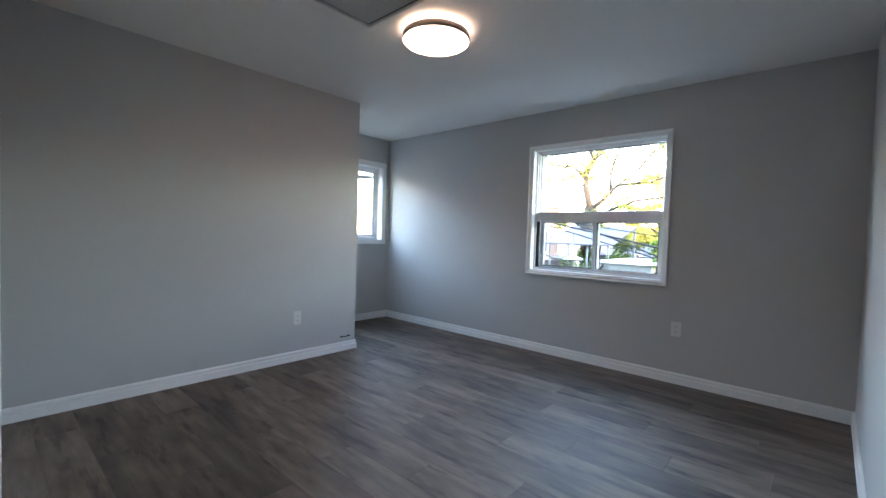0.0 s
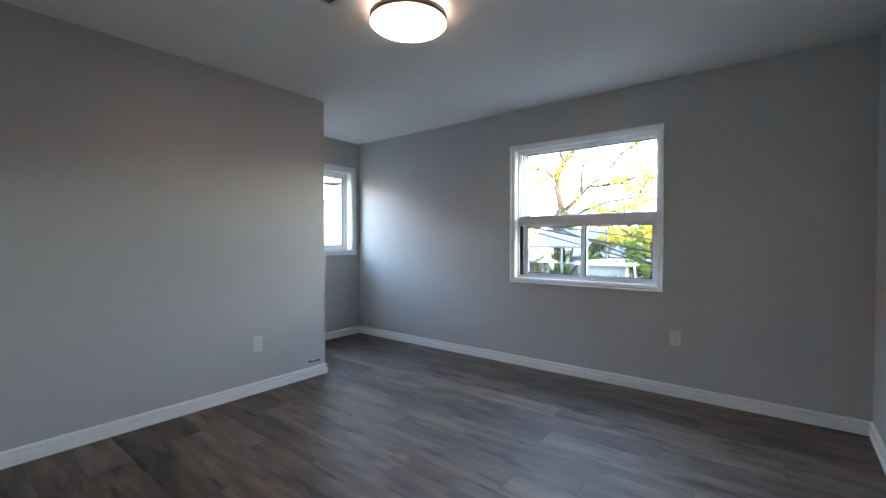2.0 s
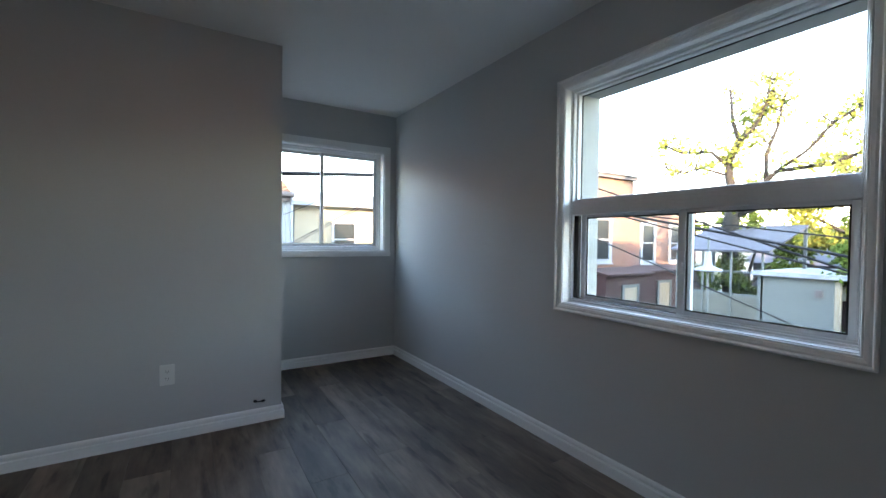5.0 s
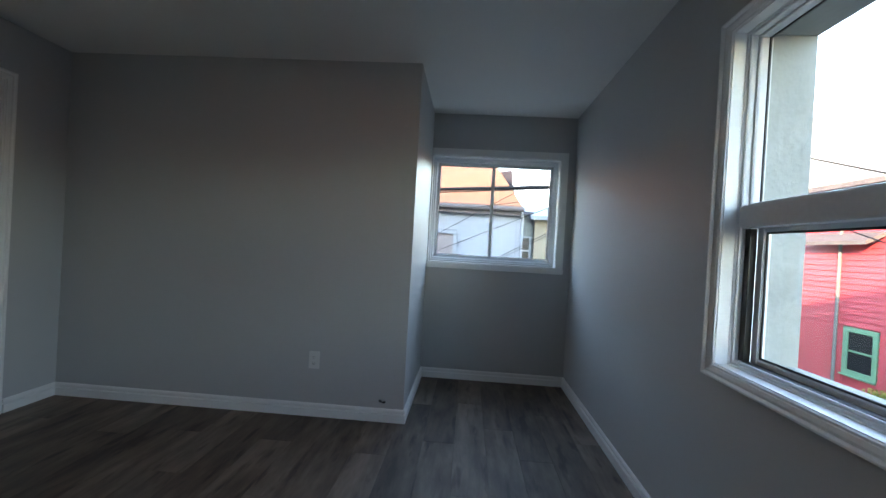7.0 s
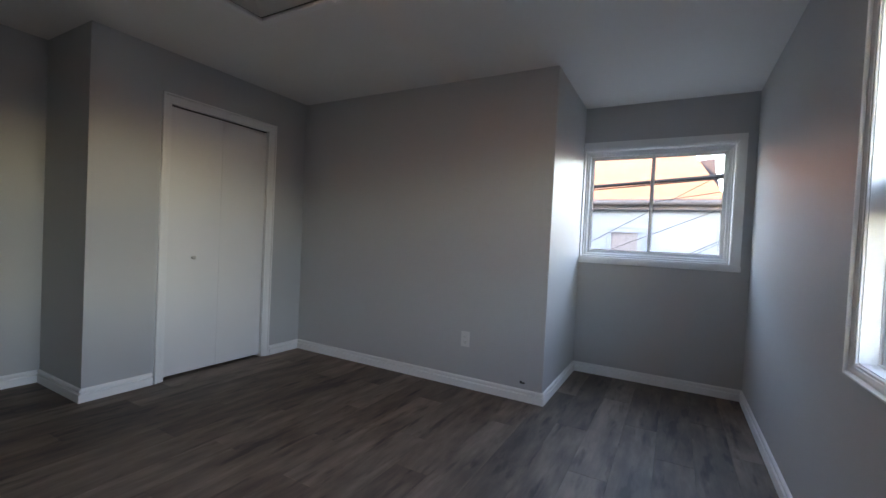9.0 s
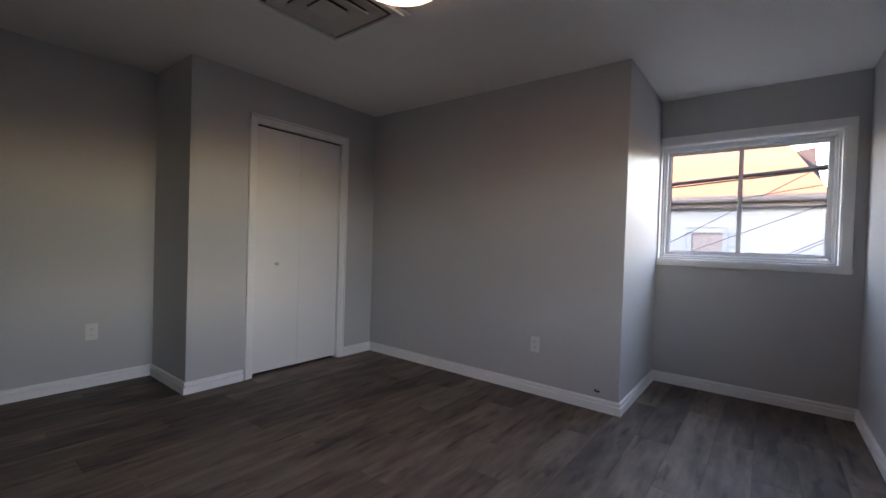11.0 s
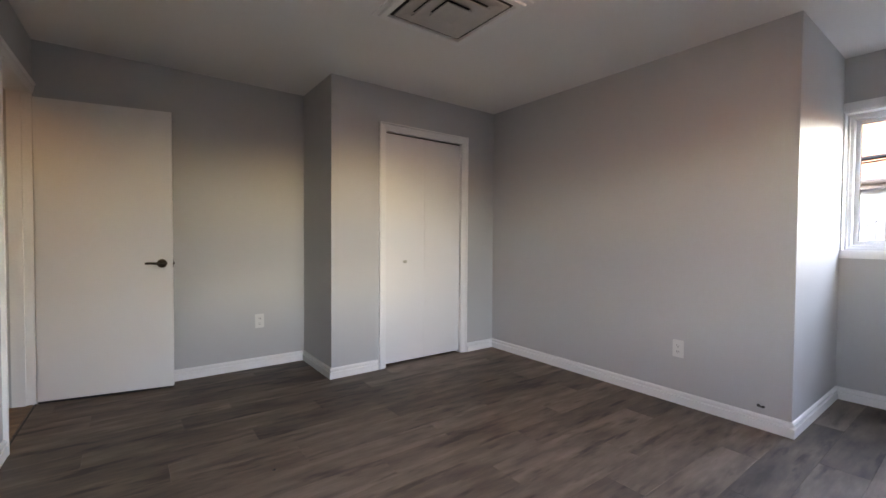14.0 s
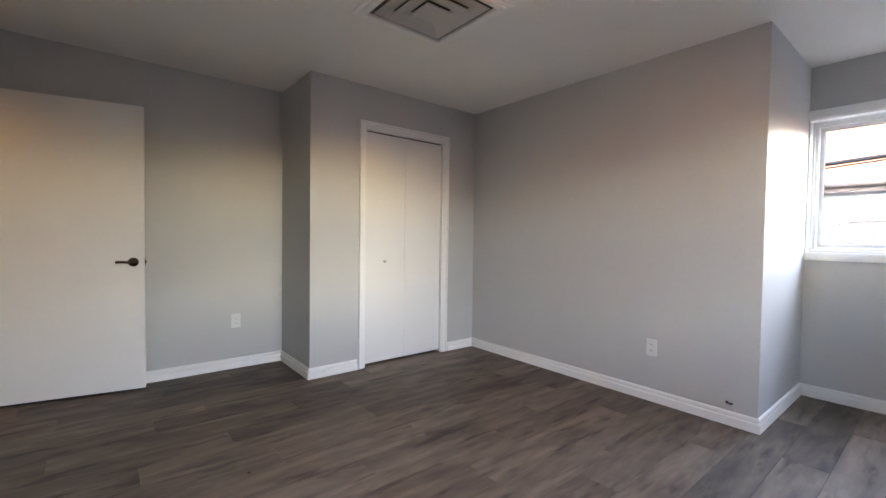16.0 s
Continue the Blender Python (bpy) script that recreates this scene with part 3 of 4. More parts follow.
def brick_material(name, a, b, mortar, size):
    m = bpy.data.materials.new(name)
    m.use_nodes = True
    nt, L = m.node_tree, m.node_tree.links.new
    p = nt.nodes["Principled BSDF"]
    tc, mp, br, bu, nz = (nt.nodes.new("ShaderNode" + k) for k in ("TexCoord", "Mapping", "TexBrick", "Bump", "TexNoise"))
    mp.inputs["Rotation"].default_value = (radians(90), 0, radians(90))
    sep, com = nt.nodes.new("ShaderNodeSeparateXYZ"), nt.nodes.new("ShaderNodeCombineXYZ")
    sm = nt.nodes.new("ShaderNodeMath")
    sm.operation = "ADD"
    L(tc.outputs["Object"], sep.inputs[0])
    L(sep.outputs["X"], sm.inputs[0]), L(sep.outputs["Y"], sm.inputs[1])
    L(sm.outputs[0], com.inputs["X"]), L(sep.outputs["Z"], com.inputs["Y"])
    L(com.outputs[0], br.inputs["Vector"])
    br.inputs["Color1"].default_value, br.inputs["Color2"].default_value, br.inputs["Mortar"].default_value = (*a, 1), (*b, 1), (*mortar, 1)
    br.inputs["Scale"].default_value, br.inputs["Brick Width"].default_value, br.inputs["Row Height"].default_value = 1.0, size, size * 0.36
    br.inputs["Mortar Size"].default_value = size * 0.035
    mixn = nt.nodes.new("ShaderNodeMixRGB")
    mixn.blend_type = "MULTIPLY"
    mixn.inputs["Fac"].default_value = 0.5
    nz.inputs["Scale"].default_value = 1.3
    L(br.outputs["Color"], mixn.inputs["Color1"]), L(nz.outputs["Color"], mixn.inputs["Color2"])
    L(mixn.outputs[0], p.inputs["Base Color"])
    bu.inputs["Strength"].default_value, bu.inputs["Distance"].default_value = 0.4, 0.02
    bu.invert = True
    L(br.outputs["Fac"], bu.inputs["Height"]), L(bu.outputs["Normal"], p.inputs["Normal"])
    p.inputs["Roughness"].default_value = 0.85
    return m


M_BRICK = brick_material("orange-red brick", (0.22, 0.085, 0.065), (0.16, 0.06, 0.05), (0.20, 0.17, 0.16), 0.24)
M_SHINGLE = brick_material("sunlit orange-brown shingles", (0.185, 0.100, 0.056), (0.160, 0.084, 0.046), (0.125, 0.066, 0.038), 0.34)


def leaf_material(name, a, b):
    m = bpy.data.materials.new(name)
    m.use_nodes = True
    nt, L = m.node_tree, m.node_tree.links.new
    nt.nodes.remove(nt.nodes["Principled BSDF"])
    g, r, d, t, mx = (nt.nodes.new("ShaderNode" + k) for k in ("NewGeometry", "ValToRGB", "BsdfDiffuse", "BsdfTranslucent", "MixShader"))
    r.color_ramp.elements[0].color, r.color_ramp.elements[1].color = (*a, 1), (*b, 1)
    L(g.outputs["Random Per Island"], r.inputs["Fac"])
    L(r.outputs["Color"], d.inputs["Color"]), L(r.outputs["Color"], t.inputs["Color"])
    mx.inputs[0].default_value = 0.45
    L(d.outputs[0], mx.inputs[1]), L(t.outputs[0], mx.inputs[2]), L(mx.outputs[0], nt.nodes["Material Output"].inputs["Surface"])
    return m


M_YELLOW = leaf_material("yellowing leaves", (0.13, 0.17, 0.04), (0.25, 0.25, 0.07))
M_LEAF = leaf_material("green leaves", (0.045, 0.075, 0.018), (0.10, 0.135, 0.03))

# unseen block, added to keep low sun off the facades' lower parts
structure("sun_blocker", boxes((14.0, 30.0, -12.0, 2.0, G - 0.01, 9.0)), M_BRICK, "unseen brick block added to shade the houses' lower walls")
structure("ground", boxes((-1500, 1500, -1500, 1500, G - 0.2, G)), M_GROUND, "grey-brown yard ground reaching the horizon")
# unseen extent and 4.4 m top are set by the shadow they cast
structure("building_base", boxes((XA - 0.16, 12.0, -12.0, YN + T, G - 0.01, -0.065)), M_PIER, "grey parged storey below the room")
structure("building_roof", boxes((XA - 0.16, 12.0, -12.0, YN + T, H + 0.055, 4.4)), M_PIER, "unseen upper part of the building, sized to cast shade outside")
structure("wall_outer", boxes((XA - 0.16, XA - 0.001, -12.0, YR - 0.301, -0.064, H + 0.05), (XA, 12.0, -12.0, -11.85, -0.064, H + 0.05),
                             (11.85, 12.0, -11.84, YN + T, -0.064, H + 0.05), (0.61, 11.84, YN + 0.02, YN + T, -0.064, H + 0.05)), M_PIER, "grey parged outer walls of the building")


def siding(parent, x0, x1, y, z0, z1, step, mat, m, holes=(), lap=0.055):
    """Lapped boards on the plane y of the frame m, facing -y; a hole is (x0, x1, z0, z1)."""
    made = {}
    z = z0
    while z < z1 - 0.01:
        spans = [(x0, x1)]
        for hx0, hx1, hz0, hz1 in holes:
            if z + step > hz0 + 0.02 and z < hz1 - 0.02:
                spans = [s for a, b in spans for s in ((a, min(b, hx0)), (max(a, hx1), b)) if s[1] - s[0] > 0.03]
        for a, b in spans:
            key = round(b - a, 2)
            if key not in made:
                bm = bmesh.new()
                h = min(step, z1 - z) + 0.01
                vs = [bm.verts.new(c) for c in ((0, -lap, 0), (b - a, -lap, 0), (b - a, -0.008, h), (0, -0.008, h), (0, 0, 0), (b - a, 0, 0), (b - a, 0, h), (0, 0, h))]
                for f in ((0, 1, 2, 3), (4, 7, 6, 5), (0, 4, 5, 1), (3, 2, 6, 7), (0, 3, 7, 4), (1, 5, 6, 2)):
                    bm.faces.new([vs[k] for k in f])
                made[key] = mesh_of("clapboard", bm, mat)
            o = new("clapboard", made[key])
            o.parent = parent
            o.matrix_local = m @ pose(a, y, z)
        z += step


def sash_window(parent, m, w, h, trim, tw=0.10, glass=None, bars=True):
    """A framed outside window, facing -y in the frame m; origin at its lower left corner."""
    win = part("window", frame_of((-tw, w + tw, -tw, h + tw), ((0, 0), (0, 0.05), (tw, 0.05), (tw, -0.02), (0, -0.02))), trim, parent)
    win.matrix_local = m
    g = part("pane", boxes((0, w, 0.0, 0.012, 0, h)), glass or M_DUSKGLASS, win)
    if bars:
        part("sash_bar", boxes((0, w, -0.025, 0.0, h / 2 - 0.03, h / 2 + 0.03)), trim, win)
    part("sill", boxes((-tw - 0.03, w + tw + 0.03, -0.11, -0.051, -tw - 0.05, -tw)), trim, win)
    return win


def slab(corners, thick):
    """A flat plate through four corners, thickened downwards."""
    bm = bmesh.new()
    top = [bm.verts.new(c) for c in corners]
    low = [bm.verts.new((c[0], c[1], c[2] - thick)) for c in corners]
    bm.faces.new(top), bm.faces.new(low[::-1])
    for k in range(4):
        bm.faces.new((top[k], top[(k + 1) % 4], low[(k + 1) % 4], low[k]))
    return bm


# ---- white clapboard house, beyond the alcove ----
def white_house():
    o = empty("house", "white clapboard house with a sunlit orange-brown roof", "house")
    fx = -11.4
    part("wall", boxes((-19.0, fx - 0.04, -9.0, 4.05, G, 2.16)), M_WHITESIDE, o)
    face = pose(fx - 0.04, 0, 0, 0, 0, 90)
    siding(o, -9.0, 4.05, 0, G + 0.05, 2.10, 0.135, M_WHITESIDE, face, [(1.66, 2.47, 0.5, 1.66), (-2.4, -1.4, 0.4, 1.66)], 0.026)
    part("corner_board", boxes((fx - 0.05, fx + 0.01, 3.98, 4.10, G, 2.12)), M_WHITESIDE, o)
    sash_window(o, face @ pose(1.77, -0.01, 0.62), 0.60, 0.93, M_WHITESIDE, 0.09, M_CURTAIN, False)
    sash_window(o, face @ pose(-2.3, -0.01, 0.5), 0.80, 1.05, M_WHITESIDE, 0.09, M_DUSKGLASS)
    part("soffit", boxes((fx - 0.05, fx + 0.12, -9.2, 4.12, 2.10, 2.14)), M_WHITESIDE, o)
    part("fascia", boxes((fx + 0.121, fx + 0.15, -9.2, 4.12, 2.10, 2.27)), M_FASCIA, o)
    part("gutter", tube([(fx + 0.21, -9.2, 2.27), (fx + 0.21, 4.14, 2.25)], 0.06, 10), M_FASCIA, o, "brown metal gutter")
    part("downpipe", tube([(fx + 0.18, 4.08, 2.2), (fx + 0.05, 4.12, 2.0), (fx + 0.05, 4.12, G)], 0.035, 8), M_WHITESIDE, o)
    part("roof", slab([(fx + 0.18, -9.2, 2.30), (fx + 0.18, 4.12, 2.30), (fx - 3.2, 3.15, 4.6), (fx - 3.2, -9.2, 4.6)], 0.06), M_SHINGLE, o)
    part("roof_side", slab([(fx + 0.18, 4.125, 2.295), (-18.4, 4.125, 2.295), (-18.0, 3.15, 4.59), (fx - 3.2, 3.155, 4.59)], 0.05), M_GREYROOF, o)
    # tapered block for the roof's dark flank, coloured as if in shade
    bm = bmesh.new()
    outline = ((3.39, 3.49), (3.95, 3.58), (3.97, 3.27), (4.13, 2.60), (3.95, 2.60), (3.77, 3.23))
    near, far = [bm.verts.new((-13.0, y, z)) for y, z in outline], [bm.verts.new((-13.9, y, z)) for y, z in outline]
    bm.faces.new(near), bm.faces.new(far[::-1])
    for k in range(6):
        bm.faces.new((near[k], near[(k + 1) % 6], far[(k + 1) % 6], far[k]))
    part("shaded_flank", bm, M_SHADEFELT, o, "flank of the roof, its shade put into the colour")


def tan_house():
    o = empty("house", "tan stucco house with a white eave", "house")
    part("wall", boxes((-24, -16, 5.16, 11.0, G, 2.40)), M_TAN, o)
    part("eave", slab([(-15.6, 4.95, 2.50), (-15.6, 11.2, 2.50), (-20, 11.2, 3.3), (-20, 4.95, 3.3)], 0.14), M_WHITESIDE, o)
    an = part("annex", boxes((-20, -16.2, 4.3, 5.155, G, 2.55)), M_PALEWALL, o)
    part("annex_roof", boxes((-20.2, -16.0, 4.2, 5.1, 2.552, 2.66)), M_GREYROOF, an)
    sash_window(o, pose(-16.19, 4.66, 0.75, 0, 0, 90), 0.36, 0.95, M_WHITESIDE, 0.06)
    sash_window(o, pose(-15.99, 6.6, 0.55, 0, 0, 90), 0.8, 1.2, M_WHITESIDE, 0.08)


# ---- crimson and brick row, seen through the larger window ----
def crimson_house():
    o = empty("house", "crimson clapboard house with green window trim", "house")
    y = 15.0
    part("wall", boxes((-17, -12.06, y + 0.04, y + 0.6, G, 3.05)), M_PINK, o)
    face = pose(0, y + 0.04, 0)
    siding(o, -17, -12.05, 0, G + 0.05, 3.0, 0.19, M_PINK, face, [(-13.25, -12.20, 0.35, 2.2), (-14.75, -13.55, -2.3, -0.55)])
    # opaque pale pane: the sun's glare on the glass as a colour
    sash_window(o, face @ pose(-13.12, -0.01, 0.52), 0.80, 1.5, M_GREEN, 0.12, M_WHITESIDE)
    sash_window(o, face @ pose(-14.58, -0.01, -1.95), 0.85, 1.2, M_GREEN, 0.15, M_DUSKGLASS)
    part("upper_storey", boxes((-20.7, -17.13, 15.3, 21.0, 3.201, 7.0)), M_WHITESIDE, o, "white boarded upper storey")
    part("parapet", boxes((-17, -12.02, y - 0.02, y + 0.6, 3.05, 3.85)), M_DARKSIDE, o)
    part("cornice", boxes((-17.1, -11.9, y - 0.28, y + 0.6, 3.851, 4.02)), M_FASCIA, o)
    part("canopy", slab([(-16.4, y - 0.6, 2.10), (-13.5, y - 0.6, 2.10), (-13.5, y, 2.40), (-16.4, y, 2.40)], 0.12), M_FASCIA, o, "dark shallow canopy")
    part("downpipe", tube([(-14.95, y - 0.08, 3.0), (-14.95, y - 0.08, G)], 0.05, 8), M_PALEWALL, o)
    a = empty("door_awning", "dark green sloping awning over a crimson house's door", "awning")
    part("sheet", slab([(-11.75, 14.05, -0.62), (-10.25, 14.05, -0.66), (-10.95, 14.95, -0.05), (-11.95, 14.95, -0.05)], 0.05), M_AWN, a)
    part("valance", boxes((-11.75, -10.25, 14.02, 14.049, -0.80, -0.665)), M_AWN, a)
    for x in (-11.7, -10.4):
        part("bracket", tube([(x, 14.1, -0.75), (x, 14.96, -1.5)], 0.04, 6), M_AWN, a)
        part("post", boxes((x - 0.05, x + 0.05, 14.06, 14.16, G, -0.75)), M_AWN, a)


def brick_house(y0, y1, x, top, wins, label):
    o = empty("house", label, "house", group="brick row houses")
    part("wall", boxes((x - 5, x, y0, y1, G, top)), M_BRICK, o)
    part("cornice", boxes((x - 5, x + 0.16, y0, y1 + 0.05, top + 0.001, top + 0.15)), M_FASCIA, o)
    part("coping", boxes((x - 5, x + 0.22, y0 - 0.0, y1 + 0.05, top + 0.151, top + 0.20)), M_PALEWALL, o)
    for wy, wz, ww, wh in wins:
        sash_window(o, pose(x + 0.01, wy, wz, 0, 0, 90), ww, wh, M_WHITESIDE, 0.17)
    lo = part("porch", boxes((x + 0.001, x + 0.9, y0 + 0.4, y1 - 0.1, G, -0.15)), M_DARKSIDE, o, "dark maroon boarded lean-to")
    part("porch_roof", slab([(x + 1.1, y0 + 0.25, -0.10), (x + 1.1, y1, -0.10), (x, y1, 0.08), (x, y0 + 0.25, 0.08)], 0.08), M_DARKSIDE, lo)
    part("porch_door", boxes((x + 0.901, x + 0.94, y0 + 1.5, y0 + 2.35, G, -0.7)), M_TAN, lo)
    part("door_trim", boxes((x + 0.901, x + 0.97, y0 + 1.36, y0 + 1.499, G, -0.58), (x + 0.901, x + 0.97, y0 + 2.351, y0 + 2.49, G, -0.58), (x + 0.901, x + 0.97, y0 + 1.499, y0 + 2.351, -0.699, -0.58)), M_PALEWALL, lo)


def far_cream_house():
    o = empty("house", "cream boarded house with a dark grey roof", "house")
    part("wall", boxes((-33.0, -17.12, 15.24, 21.0, G, 2.0)), M_TAN, o)
    siding(o, -33.0, -17.12, 15.2, G + 0.05, 1.95, 0.16, M_TAN, pose(0, 0, 0), [(-27.2, -26.2, 0.4, 1.5)], 0.03)
    sash_window(o, pose(-27.1, 15.19, 0.5), 0.8, 0.9, M_WHITESIDE, 0.08)
    part("fascia", boxes((-33.2, -20.85, 14.9, 15.099, 1.96, 2.12)), M_PALEWALL, o)
    part("roof", slab([(-33.2, 14.9, 2.19), (-20.85, 14.9, 2.19), (-20.85, 18.2, 4.1), (-33.2, 18.2, 4.1)], 0.06), M_GREYROOF, o)
    part("downpipe", tube([(-24.6, 15.08, 1.95), (-24.6, 15.08, G)], 0.05, 8), M_PALEWALL, o)
    part("wing", boxes((-20.8, -17.12, 15.1, 21.0, G, 3.2)), M_TAN, o)
    part("lean_to", boxes((-31.0, -25.6, 13.6, 15.0, G, 1.1)), M_PALEWALL, o, "pale boarded lean-to")


white_house()
tan_house()
far_cream_house()
crimson_house()
brick_house(15.61, 19.0, -12.0, 3.90, [(16.25, 0.45, 1.05, 1.65)], "orange brick row house with a white-framed window")
brick_house(19.06, 25.5, -12.6, 3.1, [(20.6, 0.3, 0.9, 1.7), (23.0, 0.3, 0.9, 1.7)], "orange brick row house with two white-framed windows")

# ---- white-framed glasshouse ----
gh = empty("glasshouse", "white-framed glasshouse with a pale sloping roof", "greenhouse", pose(-7.75, 15.0, 0))
for k in range(4):
    part("post", boxes((k * 0.76 - 0.022, k * 0.76 + 0.022, 0, 0.06, G, 0.98)), M_PALEWALL, gh)
for z in (-1.6, -0.26, 0.38, 0.96):
    part("rail", boxes((-0.03, 2.31, 0.061, 0.11, z - 0.03, z + 0.03)), M_PALEWALL, gh)
for k in range(3):
    part("pane", boxes((k * 0.76 + 0.03, k * 0.76 + 0.73, 0.03, 0.036, -0.23, 0.93)), M_GLASS, gh)
    part("low_panel", boxes((k * 0.76 + 0.03, k * 0.76 + 0.73, 0.02, 0.05, G, -0.29)), M_LOWPANE, gh)
part("roof", slab([(-0.15, -0.15, 1.0), (2.5, -0.15, 1.0), (2.5, 2.4, 1.75), (-0.15, 2.4, 1.75)], 0.05), M_GREYROOF, gh)
for x in (-0.1, 2.4):
    part("back_post", boxes((x, x + 0.08, 2.3, 2.38, G, 1.66)), M_PALEWALL, gh)

# ---- yard lamp with a conical shade ----
yl = empty("yard_lamp", "white lamp with a conical shade on a pale pole", "outdoor lamp", pose(-6.05, 13.4, 0))
part("pole", tube([(0, 0, G), (0, 0, 1.35)], 0.035, 10, 0.03), M_PALEWALL, yl)
part("shade", lathe([(0.03, 0.95), (0.06, 0.92), (0.10, 0.60), (0.32, 0.50), (0.33, 0.47), (0.30, 0.46), (0.05, 0.52), (0.03, 0.95)], 24), M_WHITESIDE, yl, "white conical shade", True)

# ---- pale shed ----
sh = empty("shed", "pale blue-white flat-roofed shed with a dark doorway", "shed", pose(0, 0, 0))
part("wall", boxes((-5.57, -3.98, 15.0, 18.2, G, 0.34)), M_PALEWALL, sh)
part("roof", boxes((-5.66, -3.70, 14.85, 18.3, 0.341, 0.45)), M_WHITESIDE, sh)
part("corner_post", boxes((-3.979, -3.88, 14.97, 15.09, G, 0.34)), M_TAN, sh)
part("side_frame", boxes((-3.879, -3.72, 15.4, 15.5, G, 0.30), (-3.979, -3.90, 15.5, 16.4, G, -0.2)), M_DARKSIDE, sh)
part("brace", tube([(-3.70, 15.0, 0.35), (-3.45, 15.0, G)], 0.035, 6), M_WHITESIDE, sh)
part("vent_box", boxes((-4.34, -4.20, 14.94, 14.999, -0.12, 0.06)), M_FASCIA, sh)
lean = empty("low_roof", "pale grey low garage roof beyond the shed", "garage", pose(0, 0, 0))
part("wall", boxes((-2.5, 3.0, 11.2, 13.8, G, -0.45)), M_PALEWALL, lean)
part("roof", slab([(-2.65, 11.0, -0.42), (3.1, 11.0, -0.30), (3.1, 14.0, 0.35), (-2.65, 14.0, 0.2)], 0.08), M_GREYROOF, lean)

# ---- yard walls and fence ----
yw = tagged(part("yard_wall", boxes((-9.0, -6.4, 12.3, 12.6, G, -1.15, 0.02)), M_TAN), "low tan rendered yard wall on the ground", "wall")
fence = empty("fence", "weathered pale board fence round the yard", "fence", pose(-10.6, 13.0, 0))
for k in range(9):
    part("board", boxes((k * 0.19, k * 0.19 + 0.17, 0, 0.025, G, -1.35 + 0.02 * (k % 3), 0.004)), M_GREYROOF, fence)
part("rail", boxes((0, 1.7, 0.026, 0.07, -1.75, -1.67)), M_GREYROOF, fence)


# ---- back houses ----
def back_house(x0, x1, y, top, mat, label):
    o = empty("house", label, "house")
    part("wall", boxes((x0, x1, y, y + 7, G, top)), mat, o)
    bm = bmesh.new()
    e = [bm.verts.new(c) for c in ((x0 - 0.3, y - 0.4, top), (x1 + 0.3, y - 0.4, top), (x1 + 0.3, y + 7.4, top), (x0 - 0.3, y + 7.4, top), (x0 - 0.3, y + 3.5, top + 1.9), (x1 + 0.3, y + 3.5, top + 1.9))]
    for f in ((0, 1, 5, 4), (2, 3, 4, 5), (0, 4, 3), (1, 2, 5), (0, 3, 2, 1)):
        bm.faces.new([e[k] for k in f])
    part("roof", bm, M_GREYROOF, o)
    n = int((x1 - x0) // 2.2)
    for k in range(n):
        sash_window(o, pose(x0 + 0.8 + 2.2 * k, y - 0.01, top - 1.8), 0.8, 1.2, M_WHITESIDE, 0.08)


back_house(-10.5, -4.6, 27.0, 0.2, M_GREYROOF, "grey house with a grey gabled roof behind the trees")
# the next two are out of view, added to cut low sky light indoors
back_house(3.6, 10.4, 17.0, 1.5, M_BRICK, "unseen brick house added to block low north-east sky")
back_house(11.2, 18.2, 17.5, 1.6, M_BRICK, "second unseen brick house added to block low sky")
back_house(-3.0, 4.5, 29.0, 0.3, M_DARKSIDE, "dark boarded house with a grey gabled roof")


# ---- trees ----
def tree(x, y, limbs, leaf_mat, n_leaves, spread, seed, label, trunk_r=0.2, size=0.13):
    """limbs: lists of points from the trunk outwards; twigs and leaves grow along their outer halves."""
    rng = random.Random(seed)
    o = empty("tree", label, "tree", pose(x, y, G))
    tips = []
    trunk = None
    for i, (pts, r0, r1) in enumerate(limbs):
        ob = part("trunk" if i == 0 else "limb", tube(pts, r0, 9, r1 * 1.4), M_BARK, o if i == 0 else trunk, smooth=True)
        trunk = trunk or ob
        ps = [Vector(p) for p in pts]
        for a, b in list(zip(ps, ps[1:]))[(1 if i else len(ps) - 2):]:
            for s in range(4):
                base = a.lerp(b, rng.random())
                d = Vector((rng.gauss(0, 1), rng.gauss(0, 0.8), rng.gauss(0.5, 0.6))).normalized() * rng.uniform(0.5, 1.3) * spread
                mid = base + d * 0.5 + Vector((rng.gauss(0, 0.08), rng.gauss(0, 0.08), rng.gauss(0, 0.08)))
                tips.append((base, mid, base + d))
    bm_all = bmesh.new()
    for base, mid, end in tips:
        t = tube([base, mid, end], 0.034, 5, 0.010)
        me = bpy.data.meshes.new("tmp")
        t.to_mesh(me)
        t.free()
        bm_all.from_mesh(me)
        bpy.data.meshes.remove(me)
    part("twigs", bm_all, M_BARK, trunk)
    verts, faces = [], []
    for k in range(n_leaves):
        base, mid, end = tips[rng.randrange(len(tips))]
        f = rng.random() ** 0.6
        c = (base.lerp(mid, f * 2) if f < 0.5 else mid.lerp(end, f * 2 - 1)) + Vector((rng.gauss(0, 0.16), rng.gauss(0, 0.16), rng.gauss(-0.02, 0.14))) * spread
        u = Vector((rng.gauss(0, 1), rng.gauss(0, 1), rng.gauss(0, 1))).normalized()
        w = u.orthogonal().normalized()
        s = size * rng.uniform(0.6, 1.3)
        n = len(verts)
        verts += [c - u * s * 0.5, c + w * s * 0.28, c + u * s * 0.5, c - w * s * 0.28]
        faces.append((n, n + 1, n + 2, n + 3))
    me = bpy.data.meshes.new("crown")
    me.from_pydata([tuple(v) for v in verts], [], faces)
    me.materials.append(leaf_mat)
    cr = new("crown", me)
    cr.parent = o
    cr["kind"] = "stuff"
    return o


